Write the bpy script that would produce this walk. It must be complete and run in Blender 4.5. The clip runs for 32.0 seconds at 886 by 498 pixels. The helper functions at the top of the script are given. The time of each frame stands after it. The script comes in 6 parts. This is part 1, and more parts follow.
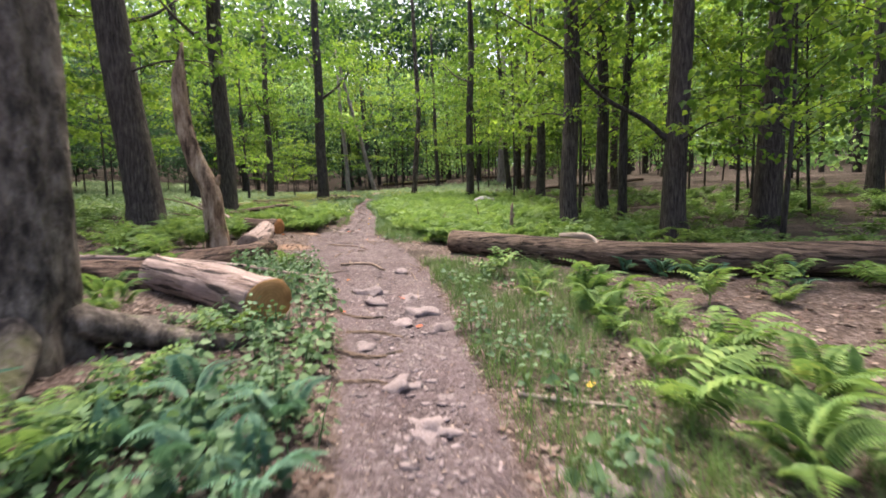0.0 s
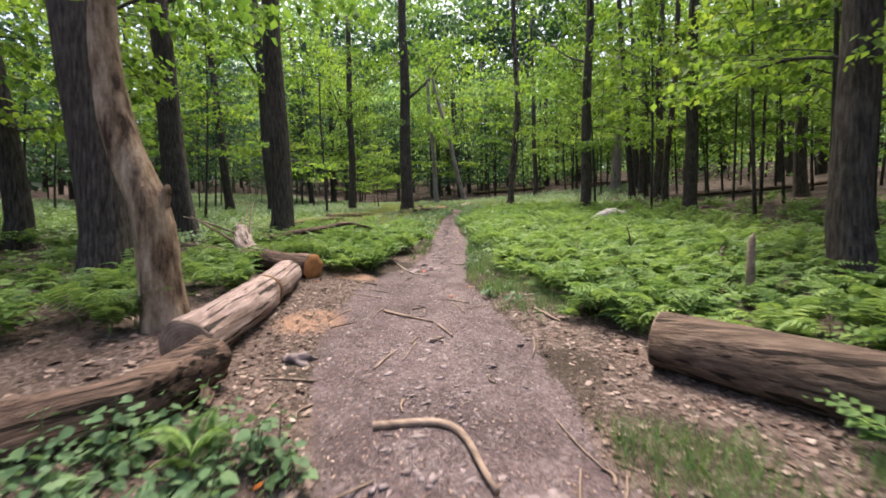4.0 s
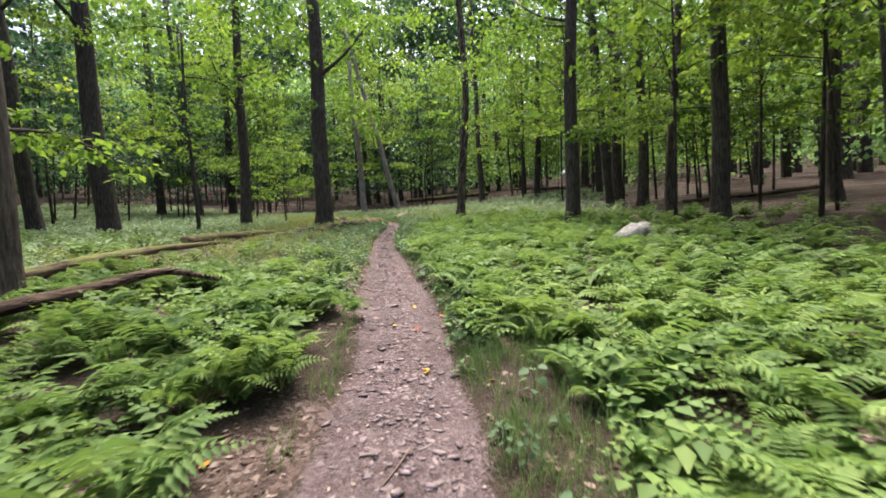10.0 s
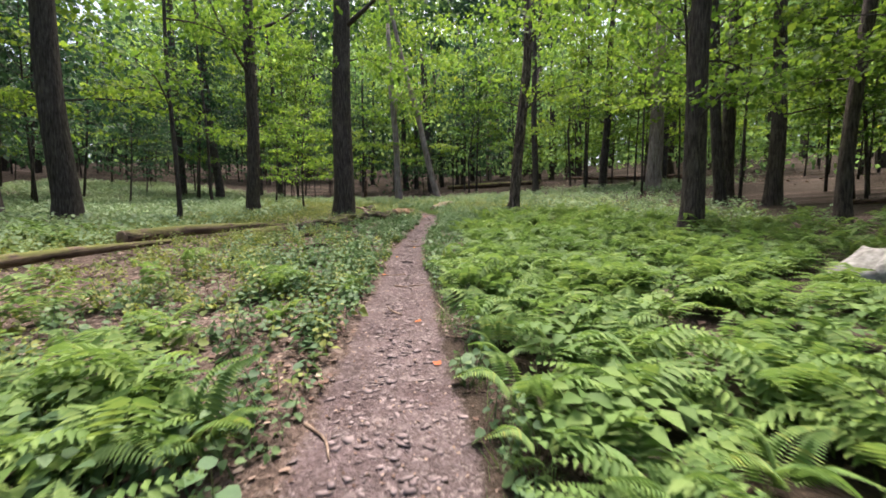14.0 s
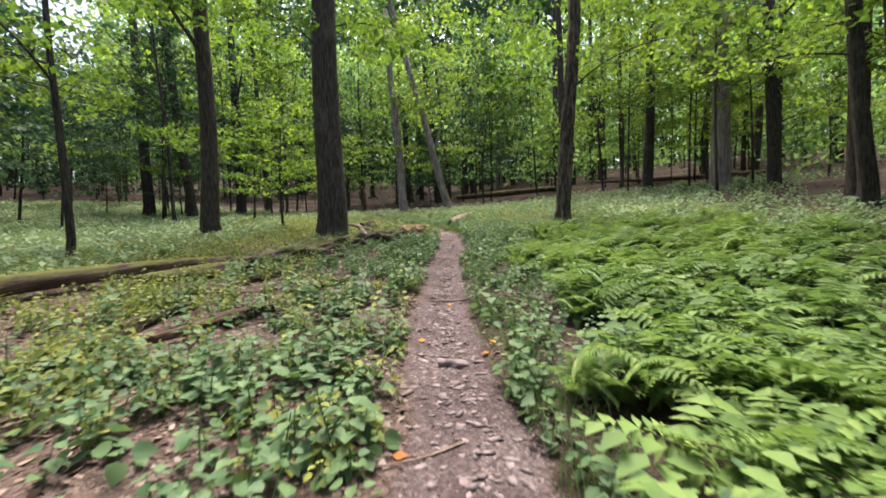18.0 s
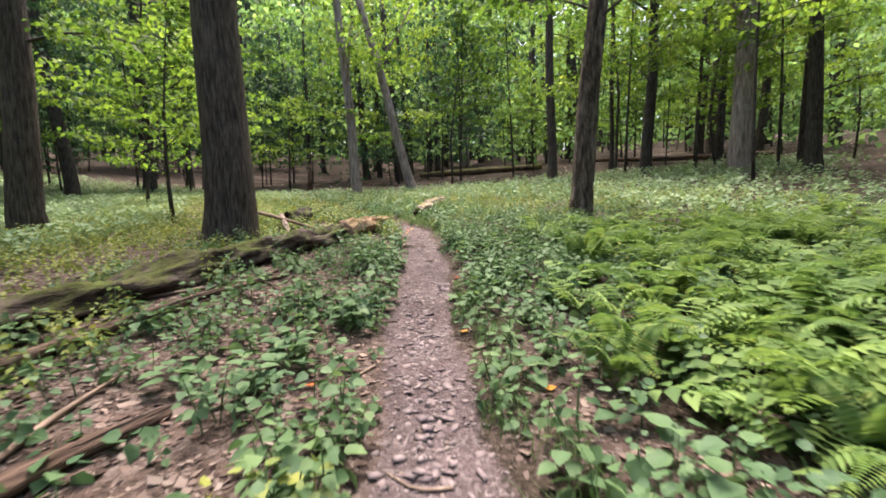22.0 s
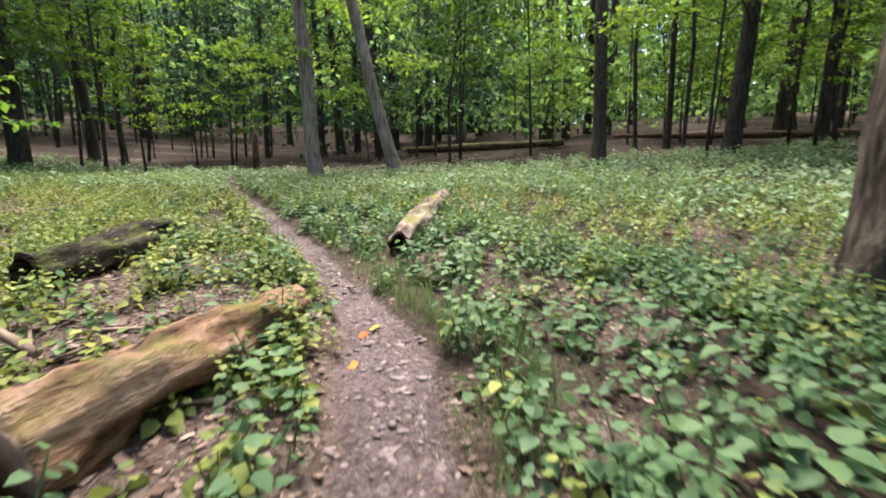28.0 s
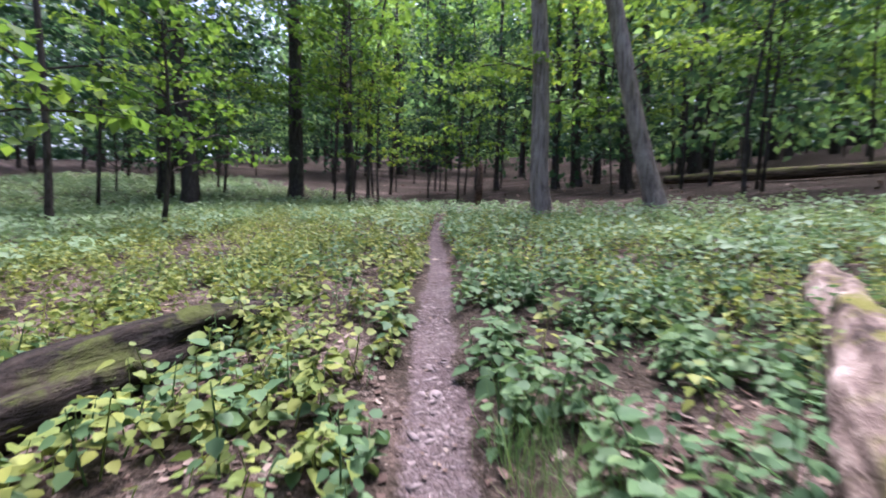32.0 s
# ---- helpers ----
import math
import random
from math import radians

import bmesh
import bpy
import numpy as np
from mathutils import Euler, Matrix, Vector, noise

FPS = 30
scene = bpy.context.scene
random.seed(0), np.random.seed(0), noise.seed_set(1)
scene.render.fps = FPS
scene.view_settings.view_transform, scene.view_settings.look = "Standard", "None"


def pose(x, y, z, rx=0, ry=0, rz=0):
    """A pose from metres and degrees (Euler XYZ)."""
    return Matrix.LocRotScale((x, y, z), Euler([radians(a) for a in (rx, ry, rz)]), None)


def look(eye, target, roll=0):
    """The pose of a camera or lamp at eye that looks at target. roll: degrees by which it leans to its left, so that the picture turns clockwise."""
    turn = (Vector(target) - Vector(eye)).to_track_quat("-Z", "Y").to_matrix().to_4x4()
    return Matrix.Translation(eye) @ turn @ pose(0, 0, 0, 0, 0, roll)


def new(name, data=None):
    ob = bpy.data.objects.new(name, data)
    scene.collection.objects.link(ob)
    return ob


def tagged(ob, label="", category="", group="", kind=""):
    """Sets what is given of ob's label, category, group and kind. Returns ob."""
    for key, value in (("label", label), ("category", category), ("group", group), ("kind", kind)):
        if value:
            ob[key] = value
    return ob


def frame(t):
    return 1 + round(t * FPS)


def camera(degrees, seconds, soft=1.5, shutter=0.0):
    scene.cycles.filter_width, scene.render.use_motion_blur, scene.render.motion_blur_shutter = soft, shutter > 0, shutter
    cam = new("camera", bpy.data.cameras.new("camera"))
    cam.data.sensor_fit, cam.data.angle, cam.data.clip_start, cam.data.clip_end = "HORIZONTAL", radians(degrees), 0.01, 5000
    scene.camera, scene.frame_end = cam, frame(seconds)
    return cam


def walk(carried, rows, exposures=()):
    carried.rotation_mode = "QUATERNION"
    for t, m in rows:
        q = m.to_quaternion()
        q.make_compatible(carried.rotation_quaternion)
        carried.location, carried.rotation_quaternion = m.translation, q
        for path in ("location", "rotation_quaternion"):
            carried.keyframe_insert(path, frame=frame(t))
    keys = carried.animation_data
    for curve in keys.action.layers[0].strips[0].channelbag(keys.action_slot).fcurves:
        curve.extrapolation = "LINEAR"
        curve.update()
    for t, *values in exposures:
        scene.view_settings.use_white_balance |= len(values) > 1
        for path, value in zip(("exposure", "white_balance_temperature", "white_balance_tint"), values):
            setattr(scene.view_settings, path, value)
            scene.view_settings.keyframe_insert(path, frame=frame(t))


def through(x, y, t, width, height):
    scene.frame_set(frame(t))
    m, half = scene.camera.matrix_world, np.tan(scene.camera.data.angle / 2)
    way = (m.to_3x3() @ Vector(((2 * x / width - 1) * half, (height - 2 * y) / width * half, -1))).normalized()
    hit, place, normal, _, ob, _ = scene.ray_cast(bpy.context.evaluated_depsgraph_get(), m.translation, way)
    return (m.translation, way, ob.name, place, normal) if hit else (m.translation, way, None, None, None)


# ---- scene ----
cam = camera(95.1, 32.0, soft=1.7, shutter=0.5)
PATH = [
    (0, (0.0, 0.0, 1.5), (-0.222, 1.984, 1.385), -1.7),
    (0.5, (-0.158, 0.684, 1.622), (-0.35, 2.672, 1.527), -2.4),
    (1, (-0.246, 1.313, 1.635), (-0.511, 3.292, 1.513), -1.9),
    (1.5, (-0.363, 1.916, 1.696), (-0.778, 3.87, 1.609), -1.4),
    (2, (-0.603, 2.589, 1.821), (-1.021, 4.544, 1.749), -1.4),
    (2.5, (-0.755, 3.191, 1.837), (-1.235, 5.129, 1.718), -1.3),
    (3, (-0.962, 3.796, 1.924), (-1.568, 5.7, 1.842), -0.5),
    (3.5, (-1.234, 4.406, 2.034), (-1.86, 6.304, 1.963), -0.8),
    (5.5, (-2.001, 6.97, 2.321), (-2.716, 8.836, 2.265), -1.8),
    (6, (-2.265, 7.451, 2.357), (-2.949, 9.329, 2.275), -0.2),
    (6.5, (-2.595, 7.943, 2.431), (-3.2, 9.845, 2.296), -1.3),
    (7, (-2.874, 8.485, 2.48), (-3.483, 10.38, 2.288), -2.0),
    (7.5, (-3.122, 8.95, 2.527), (-3.714, 10.857, 2.417), -0.9),
    (8, (-3.327, 9.455, 2.641), (-3.803, 11.397, 2.626), -1.7),
    (8.5, (-3.436, 10.062, 2.691), (-3.824, 12.024, 2.648), -2.5),
    (9, (-3.549, 10.602, 2.751), (-3.935, 12.561, 2.637), -1.9),
    (9.5, (-3.774, 11.146, 2.837), (-4.056, 13.125, 2.777), -2.7),
    (10, (-3.86, 11.807, 2.883), (-4.166, 13.783, 2.841), -2.7),
    (10.5, (-3.954, 12.377, 2.874), (-4.286, 14.348, 2.828), -0.9),
    (11, (-4.107, 13.018, 2.99), (-4.408, 14.995, 2.938), -2.4),
    (11.5, (-4.237, 13.623, 3.002), (-4.596, 15.588, 2.891), -2.9),
    (12, (-4.337, 14.146, 3.073), (-4.768, 16.096, 2.957), -1.3),
    (12.5, (-4.497, 14.746, 3.155), (-4.86, 16.71, 3.053), -0.7),
    (13, (-4.555, 15.325, 3.2), (-4.913, 17.29, 3.079), -1.7),
    (13.5, (-4.64, 15.879, 3.338), (-5.111, 17.816, 3.175), -0.3),
    (14, (-4.901, 16.428, 3.417), (-5.395, 18.363, 3.316), -0.3),
    (14.5, (-5.005, 16.872, 3.44), (-5.525, 18.801, 3.348), -1.1),
    (16.5, (-6.253, 19.442, 3.65), (-6.861, 21.343, 3.521), 0.5),
    (17, (-6.542, 19.947, 3.723), (-7.106, 21.861, 3.591), -0.6),
    (17.5, (-6.733, 20.53, 3.747), (-7.204, 22.47, 3.629), -1.9),
    (18, (-6.877, 21.08, 3.794), (-7.383, 23.015, 3.749), -2.1),
    (18.5, (-7.094, 21.629, 3.89), (-7.5, 23.586, 3.806), -1.4),
    (19, (-7.251, 22.195, 3.916), (-7.655, 24.149, 3.786), -2.0),
    (19.5, (-7.403, 22.738, 3.937), (-7.894, 24.67, 3.77), -1.8),
    (20, (-7.613, 23.298, 4.041), (-7.963, 25.263, 3.919), -0.2),
    (20.5, (-7.696, 23.794, 4.072), (-8.047, 25.76, 3.967), -1.2),
    (21, (-7.808, 24.323, 4.146), (-8.219, 26.276, 4.014), -0.8),
    (21.5, (-8.02, 24.893, 4.258), (-8.327, 26.866, 4.15), -1.5),
    (22, (-8.137, 25.481, 4.307), (-8.452, 27.45, 4.148), -1.6),
    (22.5, (-8.297, 25.991, 4.374), (-8.669, 27.948, 4.198), 0.3),
    (23, (-8.504, 26.546, 4.508), (-8.798, 28.515, 4.322), -0.3),
    (23.5, (-8.556, 27.169, 4.578), (-8.836, 29.142, 4.411), -0.6),
    (24, (-8.752, 27.721, 4.618), (-9.026, 29.699, 4.502), 0.5),
    (24.5, (-8.902, 28.258, 4.686), (-9.103, 30.246, 4.611), -1.4),
    (26.5, (-9.393, 30.307, 4.769), (-9.701, 32.270, 4.533), 0.1),
    (27, (-9.462, 30.921, 4.874), (-9.694, 32.884, 4.566), 0.6),
    (27.5, (-9.438, 31.512, 4.947), (-9.584, 33.483, 4.638), -0.8),
    (28, (-9.494, 32.040, 5.052), (-9.744, 34.004, 4.773), -0.5),
    (28.5, (-9.637, 32.583, 5.166), (-9.919, 34.550, 4.942), 1.6),
    (29, (-9.773, 33.127, 5.195), (-10.211, 35.068, 4.994), 1.0),
    (29.5, (-9.959, 33.627, 5.231), (-10.613, 35.504, 5.006), 2.4),
    (30, (-10.179, 34.132, 5.267), (-10.871, 35.992, 5.019), 1.5),
    (30.5, (-10.301, 34.682, 5.320), (-11.085, 36.507, 5.091), 0.8),
    (31, (-10.482, 35.120, 5.330), (-11.434, 36.867, 5.127), 1.8),
    (31.5, (-10.780, 35.535, 5.364), (-11.827, 37.231, 5.200), 2.4),
    (32, (-11.062, 35.982, 5.373), (-12.307, 37.542, 5.239), 1.7),
]
walk(cam, [(t, look(eye, target, roll)) for t, eye, target, roll in PATH], exposures=[(0, 1.5, 6500, 16), (3.5, 1.38, 6500, 16), (5.5, 1.26, 6400, 15), (8, 1.28, 6400, 15), (10, 1.36, 6350, 17), (14, 1.33, 6450, 17), (17.5, 1.4, 6500, 15), (19, 1.46, 6500, 15), (24, 1.83, 6500, 20), (27, 1.77, 6350, 15), (30, 1.53, 6250, 11), (31, 1.58, 6200, 13), (32, 1.58, 5500, 27)])

# ---------------- world and sun ----------------
SUN_LEFT, SUN_UP = 18.0, 70.0          # degrees left of +y, degrees above the horizon
world = bpy.data.worlds.new("world")
scene.world = world
world.use_nodes = True
wn = world.node_tree.nodes
sky = wn.new("ShaderNodeTexSky")
sky.sky_type, sky.sun_disc = "NISHITA", False
sky.sun_elevation, sky.sun_rotation = radians(SUN_UP), radians(-SUN_LEFT)
sky.air_density, sky.dust_density, sky.ozone_density = 1.0, 6.0, 0.6
wn["Background"].inputs["Strength"].default_value = 0.15
world.node_tree.links.new(sky.outputs[0], wn["Background"].inputs["Color"])
sun_data = bpy.data.lights.new("sun", "SUN")
sun_data.energy, sun_data.angle, sun_data.color = 4.0, radians(28), (1.0, 0.93, 0.80)
sun = new("sun", sun_data)
sun_way = Vector((-math.sin(radians(SUN_LEFT)) * math.cos(radians(SUN_UP)), math.cos(radians(SUN_LEFT)) * math.cos(radians(SUN_UP)), math.sin(radians(SUN_UP))))
sun.matrix_world = look(sun_way * 60, (0, 0, 0))

# ---------------- materials ----------------


def material(name):
    m = bpy.data.materials.new(name)
    m.use_nodes = True
    t = m.node_tree
    return m, t, t.nodes["Principled BSDF"]


def node(t, kind, **values):
    n = t.nodes.new(kind)
    for key, value in values.items():
        n.inputs[key.replace("_", " ")].default_value = value
    return n


def ramp(t, source, stops):
    r = t.nodes.new("ShaderNodeValToRGB")
    while len(r.color_ramp.elements) < len(stops):
        r.color_ramp.elements.new(0.5)
    for e, (at, c) in zip(r.color_ramp.elements, stops):
        e.position, e.color = at, (*c, 1)
    t.links.new(source, r.inputs[0])
    return r.outputs[0]


def noise_tex(t, scale, detail=5.0, rough=0.6, stretch=None, coord="Object"):
    c = t.nodes.new("ShaderNodeTexCoord")
    n = node(t, "ShaderNodeTexNoise", Scale=scale, Detail=detail, Roughness=rough)
    out = c.outputs[coord]
    if stretch:
        mp = node(t, "ShaderNodeMapping", Scale=stretch)
        t.links.new(out, mp.inputs[0])
        out = mp.outputs[0]
    t.links.new(out, n.inputs["Vector"])
    return n.outputs["Fac"]


def mixed(t, a, b, fac, mode="MIX"):
    m = t.nodes.new("ShaderNodeMix")
    m.data_type, m.blend_type = "RGBA", mode
    for socket, value in ((m.inputs[0], fac), (m.inputs[6], a), (m.inputs[7], b)):
        if isinstance(value, (int, float)):
            socket.default_value = value
        elif isinstance(value, tuple):
            socket.default_value = (*value, 1)
        else:
            t.links.new(value, socket)
    return m.outputs[2]


def bumped(t, bsdf, height, strength=0.5, distance=0.02):
    b = node(t, "ShaderNodeBump", Strength=strength, Distance=distance)
    t.links.new(height, b.inputs["Height"])
    t.links.new(b.outputs[0], bsdf.inputs["Normal"])


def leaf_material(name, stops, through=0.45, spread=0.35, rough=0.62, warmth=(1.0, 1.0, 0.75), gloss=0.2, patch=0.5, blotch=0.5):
    """Thin leaves: diffuse and gloss, and light that passes through; each leaf has its own tint."""
    m, t, b = material(name)
    g = t.nodes.new("ShaderNodeNewGeometry")
    o = t.nodes.new("ShaderNodeObjectInfo")
    add = t.nodes.new("ShaderNodeMath")
    add.operation = "MULTIPLY_ADD"
    t.links.new(o.outputs["Random"], add.inputs[0])
    add.inputs[1].default_value = spread
    half = t.nodes.new("ShaderNodeMath")
    half.operation = "MULTIPLY"
    half.inputs[1].default_value = 1 - spread
    t.links.new(g.outputs["Random Per Island"], half.inputs[0])
    t.links.new(half.outputs[0], add.inputs[2])
    colour = ramp(t, add.outputs[0], stops)
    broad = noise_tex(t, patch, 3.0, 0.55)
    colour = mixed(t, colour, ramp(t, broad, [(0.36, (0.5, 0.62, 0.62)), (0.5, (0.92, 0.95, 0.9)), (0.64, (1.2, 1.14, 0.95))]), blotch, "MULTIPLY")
    t.links.new(colour, b.inputs["Base Color"])
    b.inputs["Roughness"].default_value = rough
    b.inputs["Specular IOR Level"].default_value = gloss
    tr = t.nodes.new("ShaderNodeBsdfTranslucent")
    warm = mixed(t, colour, warmth, 1.0, "MULTIPLY")
    t.links.new(warm, tr.inputs["Color"])
    mx = t.nodes.new("ShaderNodeMixShader")
    mx.inputs[0].default_value = through
    t.links.new(b.outputs[0], mx.inputs[1])
    t.links.new(tr.outputs[0], mx.inputs[2])
    t.links.new(mx.outputs[0], t.nodes["Material Output"].inputs["Surface"])
    return m


def bark_material(name, dark, mid, light, depth=0.05, moss=0.0, streak=25.0, tall=0.12, lying=False, moss_colour=(0.085, 0.105, 0.022), moss_from=0.5):
    m, t, b = material(name)
    plates = noise_tex(t, streak, 5.0, 0.62, (1.0, tall, 1.0) if lying else (1.0, 1.0, tall))
    fine = noise_tex(t, 38.0, 5.0, 0.7, (1.0, 0.4, 1.0) if lying else (1.0, 1.0, 0.4))
    blotch = noise_tex(t, 1.3, 3.0, 0.55)
    colour = ramp(t, plates, [(0.36, dark), (0.5, mid), (0.68, light)])
    colour = mixed(t, colour, ramp(t, fine, [(0.3, (0.45, 0.42, 0.4)), (0.7, (1.0, 1.0, 1.0))]), 0.6, "MULTIPLY")
    lichen = ramp(t, blotch, [(0.55, (0, 0, 0)), (0.72, (0.35, 0.35, 0.35))])
    colour = mixed(t, colour, tuple(min(1, 1.3 * c) for c in light), lichen)
    if moss:
        g = t.nodes.new("ShaderNodeNewGeometry")
        sep = t.nodes.new("ShaderNodeSeparateXYZ")
        t.links.new(g.outputs["Normal"], sep.inputs[0])
        mul = t.nodes.new("ShaderNodeMath")
        mul.operation = "MULTIPLY"
        t.links.new(sep.outputs["Z"], mul.inputs[0])
        t.links.new(ramp(t, noise_tex(t, 2.2, 6.0, 0.7), [(moss_from, (0, 0, 0)), (moss_from + 0.1, (moss, moss, moss))]), mul.inputs[1])
        mul.use_clamp = True
        colour = mixed(t, colour, moss_colour, mul.outputs[0])
    t.links.new(colour, b.inputs["Base Color"])
    b.inputs["Roughness"].default_value = 0.9
    b.inputs["Specular IOR Level"].default_value = 0.2
    height = t.nodes.new("ShaderNodeMath")
    height.operation = "MULTIPLY_ADD"
    height.inputs[1].default_value = 0.3
    t.links.new(fine, height.inputs[0])
    t.links.new(plates, height.inputs[2])
    bumped(t, b, height.outputs[0], 0.9, depth)
    return m


def plain_material(name, stops, scale=6.0, rough=0.85, stretch=None, depth=0.01, by_object=False, by_piece=False):
    m, t, b = material(name)
    n = noise_tex(t, scale, 6.0, 0.65, stretch)
    colour = ramp(t, n, stops)
    if by_object or by_piece:
        o = t.nodes.new("ShaderNodeNewGeometry" if by_piece else "ShaderNodeObjectInfo")
        colour = mixed(t, colour, ramp(t, o.outputs["Random Per Island" if by_piece else "Random"], [(0.0, (0.78, 0.75, 0.75)), (0.5, (0.95, 0.93, 0.92)), (1.0, (1.15, 1.12, 1.1))]), 1.0, "MULTIPLY")
    t.links.new(colour, b.inputs["Base Color"])
    b.inputs["Roughness"].default_value = rough
    b.inputs["Specular IOR Level"].default_value = 0.25
    bumped(t, b, n, 0.7, depth)
    return m


BARK_GREY = bark_material("grey_brown_bark", (0.026, 0.021, 0.019), (0.066, 0.054, 0.047), (0.122, 0.103, 0.09), 0.035)
BARK_DARK = bark_material("dark_bark", (0.022, 0.018, 0.017), (0.052, 0.044, 0.04), (0.1, 0.088, 0.08), 0.035)
BARK_PALE = bark_material("pale_bark", (0.12, 0.098, 0.088), (0.25, 0.208, 0.188), (0.38, 0.33, 0.305), 0.02, streak=14.0)
BARK_SHAGGY = bark_material("shaggy_bark", (0.02, 0.015, 0.012), (0.095, 0.074, 0.062), (0.26, 0.215, 0.18), 0.16, streak=11.0, tall=0.2)
BARK_ROOT = bark_material("mossy_root_bark", (0.034, 0.028, 0.024), (0.115, 0.095, 0.08), (0.25, 0.21, 0.18), 0.11, moss=0.6, streak=9.0, tall=0.42)

def log_material(name, dark, mid, light, crack=0.5, depth=0.03, flakes=None):
    """Weathered wood or bark of a lying trunk: grain and cracks along it, blotches and flakes of bark across it."""
    m, t, b = material(name)
    grain = noise_tex(t, 24.0, 6.0, 0.65, (1.0, 0.06, 1.0))
    split = noise_tex(t, 15.0, 3.0, 0.55, (1.0, 0.035, 1.0))
    blotch = noise_tex(t, 2.6, 6.0, 0.65, (1.0, 0.45, 1.0))
    colour = ramp(t, grain, [(0.3, dark), (0.5, mid), (0.72, light)])
    colour = mixed(t, colour, ramp(t, blotch, [(0.3, (0.55, 0.5, 0.48)), (0.5, (0.95, 0.93, 0.92)), (0.7, (1.15, 1.13, 1.12))]), 0.85, "MULTIPLY")
    if flakes:
        patch = noise_tex(t, 3.4, 7.0, 0.7, (1.0, 0.3, 1.0))
        colour = mixed(t, colour, flakes, ramp(t, patch, [(0.53, (0, 0, 0)), (0.57, (0.9, 0.9, 0.9))]))
    lines = ramp(t, split, [(0.40, (1 - crack, 1 - crack, 1 - crack)), (0.445, (1, 1, 1))])
    colour = mixed(t, colour, lines, 1.0, "MULTIPLY")
    t.links.new(colour, b.inputs["Base Color"])
    b.inputs["Roughness"].default_value = 0.88
    b.inputs["Specular IOR Level"].default_value = 0.2
    h = t.nodes.new("ShaderNodeMath")
    h.operation = "MULTIPLY_ADD"
    h.inputs[1].default_value = 0.6
    t.links.new(lines, h.inputs[0])
    t.links.new(grain, h.inputs[2])
    bumped(t, b, h.outputs[0], 0.9, depth)
    return m


def cut_material(name, dark, light):
    """A sawn end: growth rings round the heart and saw marks."""
    m, t, b = material(name)
    w = t.nodes.new("ShaderNodeTexWave")
    w.wave_type, w.rings_direction = "RINGS", "Y"
    w.inputs["Scale"].default_value = 9.0
    w.inputs["Distortion"].default_value = 2.2
    w.inputs["Detail"].default_value = 3.0
    w.inputs["Detail Scale"].default_value = 1.2
    c = t.nodes.new("ShaderNodeTexCoord")
    t.links.new(c.outputs["Object"], w.inputs["Vector"])
    colour = ramp(t, w.outputs["Fac"], [(0.1, tuple(0.3 * d + 0.7 * e for d, e in zip(dark, light))), (0.7, light)])
    stain = noise_tex(t, 7.0, 5.0, 0.6)
    colour = mixed(t, colour, dark, ramp(t, stain, [(0.42, (0, 0, 0)), (0.68, (0.8, 0.8, 0.8))]))
    t.links.new(colour, b.inputs["Base Color"])
    b.inputs["Roughness"].default_value = 0.8
    b.inputs["Specular IOR Level"].default_value = 0.2
    bumped(t, b, stain, 0.4, 0.006)
    return m


LOG_BARK = log_material("log_bark", (0.03, 0.02, 0.015), (0.105, 0.074, 0.054), (0.225, 0.165, 0.125), 0.75, 0.05)
LOG_PEELED = log_material("peeled_log_wood", (0.115, 0.08, 0.07), (0.275, 0.207, 0.185), (0.42, 0.342, 0.315), 0.85, 0.03, (0.17, 0.12, 0.1))
LOG_PALE = log_material("pale_torn_wood", (0.14, 0.10, 0.085), (0.32, 0.255, 0.225), (0.5, 0.42, 0.38), 0.8, 0.05)
LOG_ROTTEN = log_material("rotten_log_wood", (0.02, 0.012, 0.009), (0.10, 0.066, 0.05), (0.24, 0.165, 0.125), 0.8, 0.06)
LOG_ORANGE = bark_material("orange_brown_log", (0.035, 0.02, 0.013), (0.25, 0.145, 0.09), (0.48, 0.34, 0.25), 0.1, moss=0.6, streak=8.0, tall=0.22, lying=True, moss_colour=(0.13, 0.13, 0.025))
LOG_MOSS = bark_material("mossy_log_bark", (0.03, 0.022, 0.018), (0.1, 0.07, 0.052), (0.22, 0.16, 0.125), 0.05, moss=1.0, streak=12.0, lying=True, moss_colour=(0.115, 0.13, 0.03), moss_from=0.42)
LOG_MOSSY_ROT = bark_material("mossy_rotten_wood", (0.011, 0.008, 0.006), (0.062, 0.046, 0.038), (0.18, 0.142, 0.122), 0.12, moss=0.95, streak=11.0, tall=0.22, lying=True, moss_from=0.45)
LOG_BLACK = bark_material("black_rotten_wood", (0.005, 0.004, 0.004), (0.022, 0.017, 0.015), (0.065, 0.05, 0.042), 0.12, moss=0.8, streak=11.0, tall=0.18, lying=True)
SNAG_BARK = bark_material("snag_bark", (0.05, 0.03, 0.02), (0.26, 0.18, 0.12), (0.5, 0.39, 0.29), 0.09, streak=8.0, tall=0.25)
CUT_WOOD = cut_material("fresh_cut_wood", (0.17, 0.088, 0.034), (0.3, 0.168, 0.068))
CUT_RED = cut_material("reddish_cut_wood", (0.17, 0.07, 0.03), (0.38, 0.18, 0.07))
CUT_OLD = cut_material("weathered_cut_wood", (0.07, 0.045, 0.032), (0.25, 0.18, 0.135))
TWIG = plain_material("dead_twig_wood", [(0.3, (0.09, 0.065, 0.05)), (0.6, (0.24, 0.18, 0.14)), (0.8, (0.38, 0.31, 0.25))], 14.0, 0.9, (1, 0.2, 1), 0.006, True)
STONE = plain_material("trail_stone", [(0.3, (0.12, 0.095, 0.094)), (0.55, (0.19, 0.155, 0.154)), (0.8, (0.27, 0.228, 0.226))], 9.0, 0.85, None, 0.012, True)
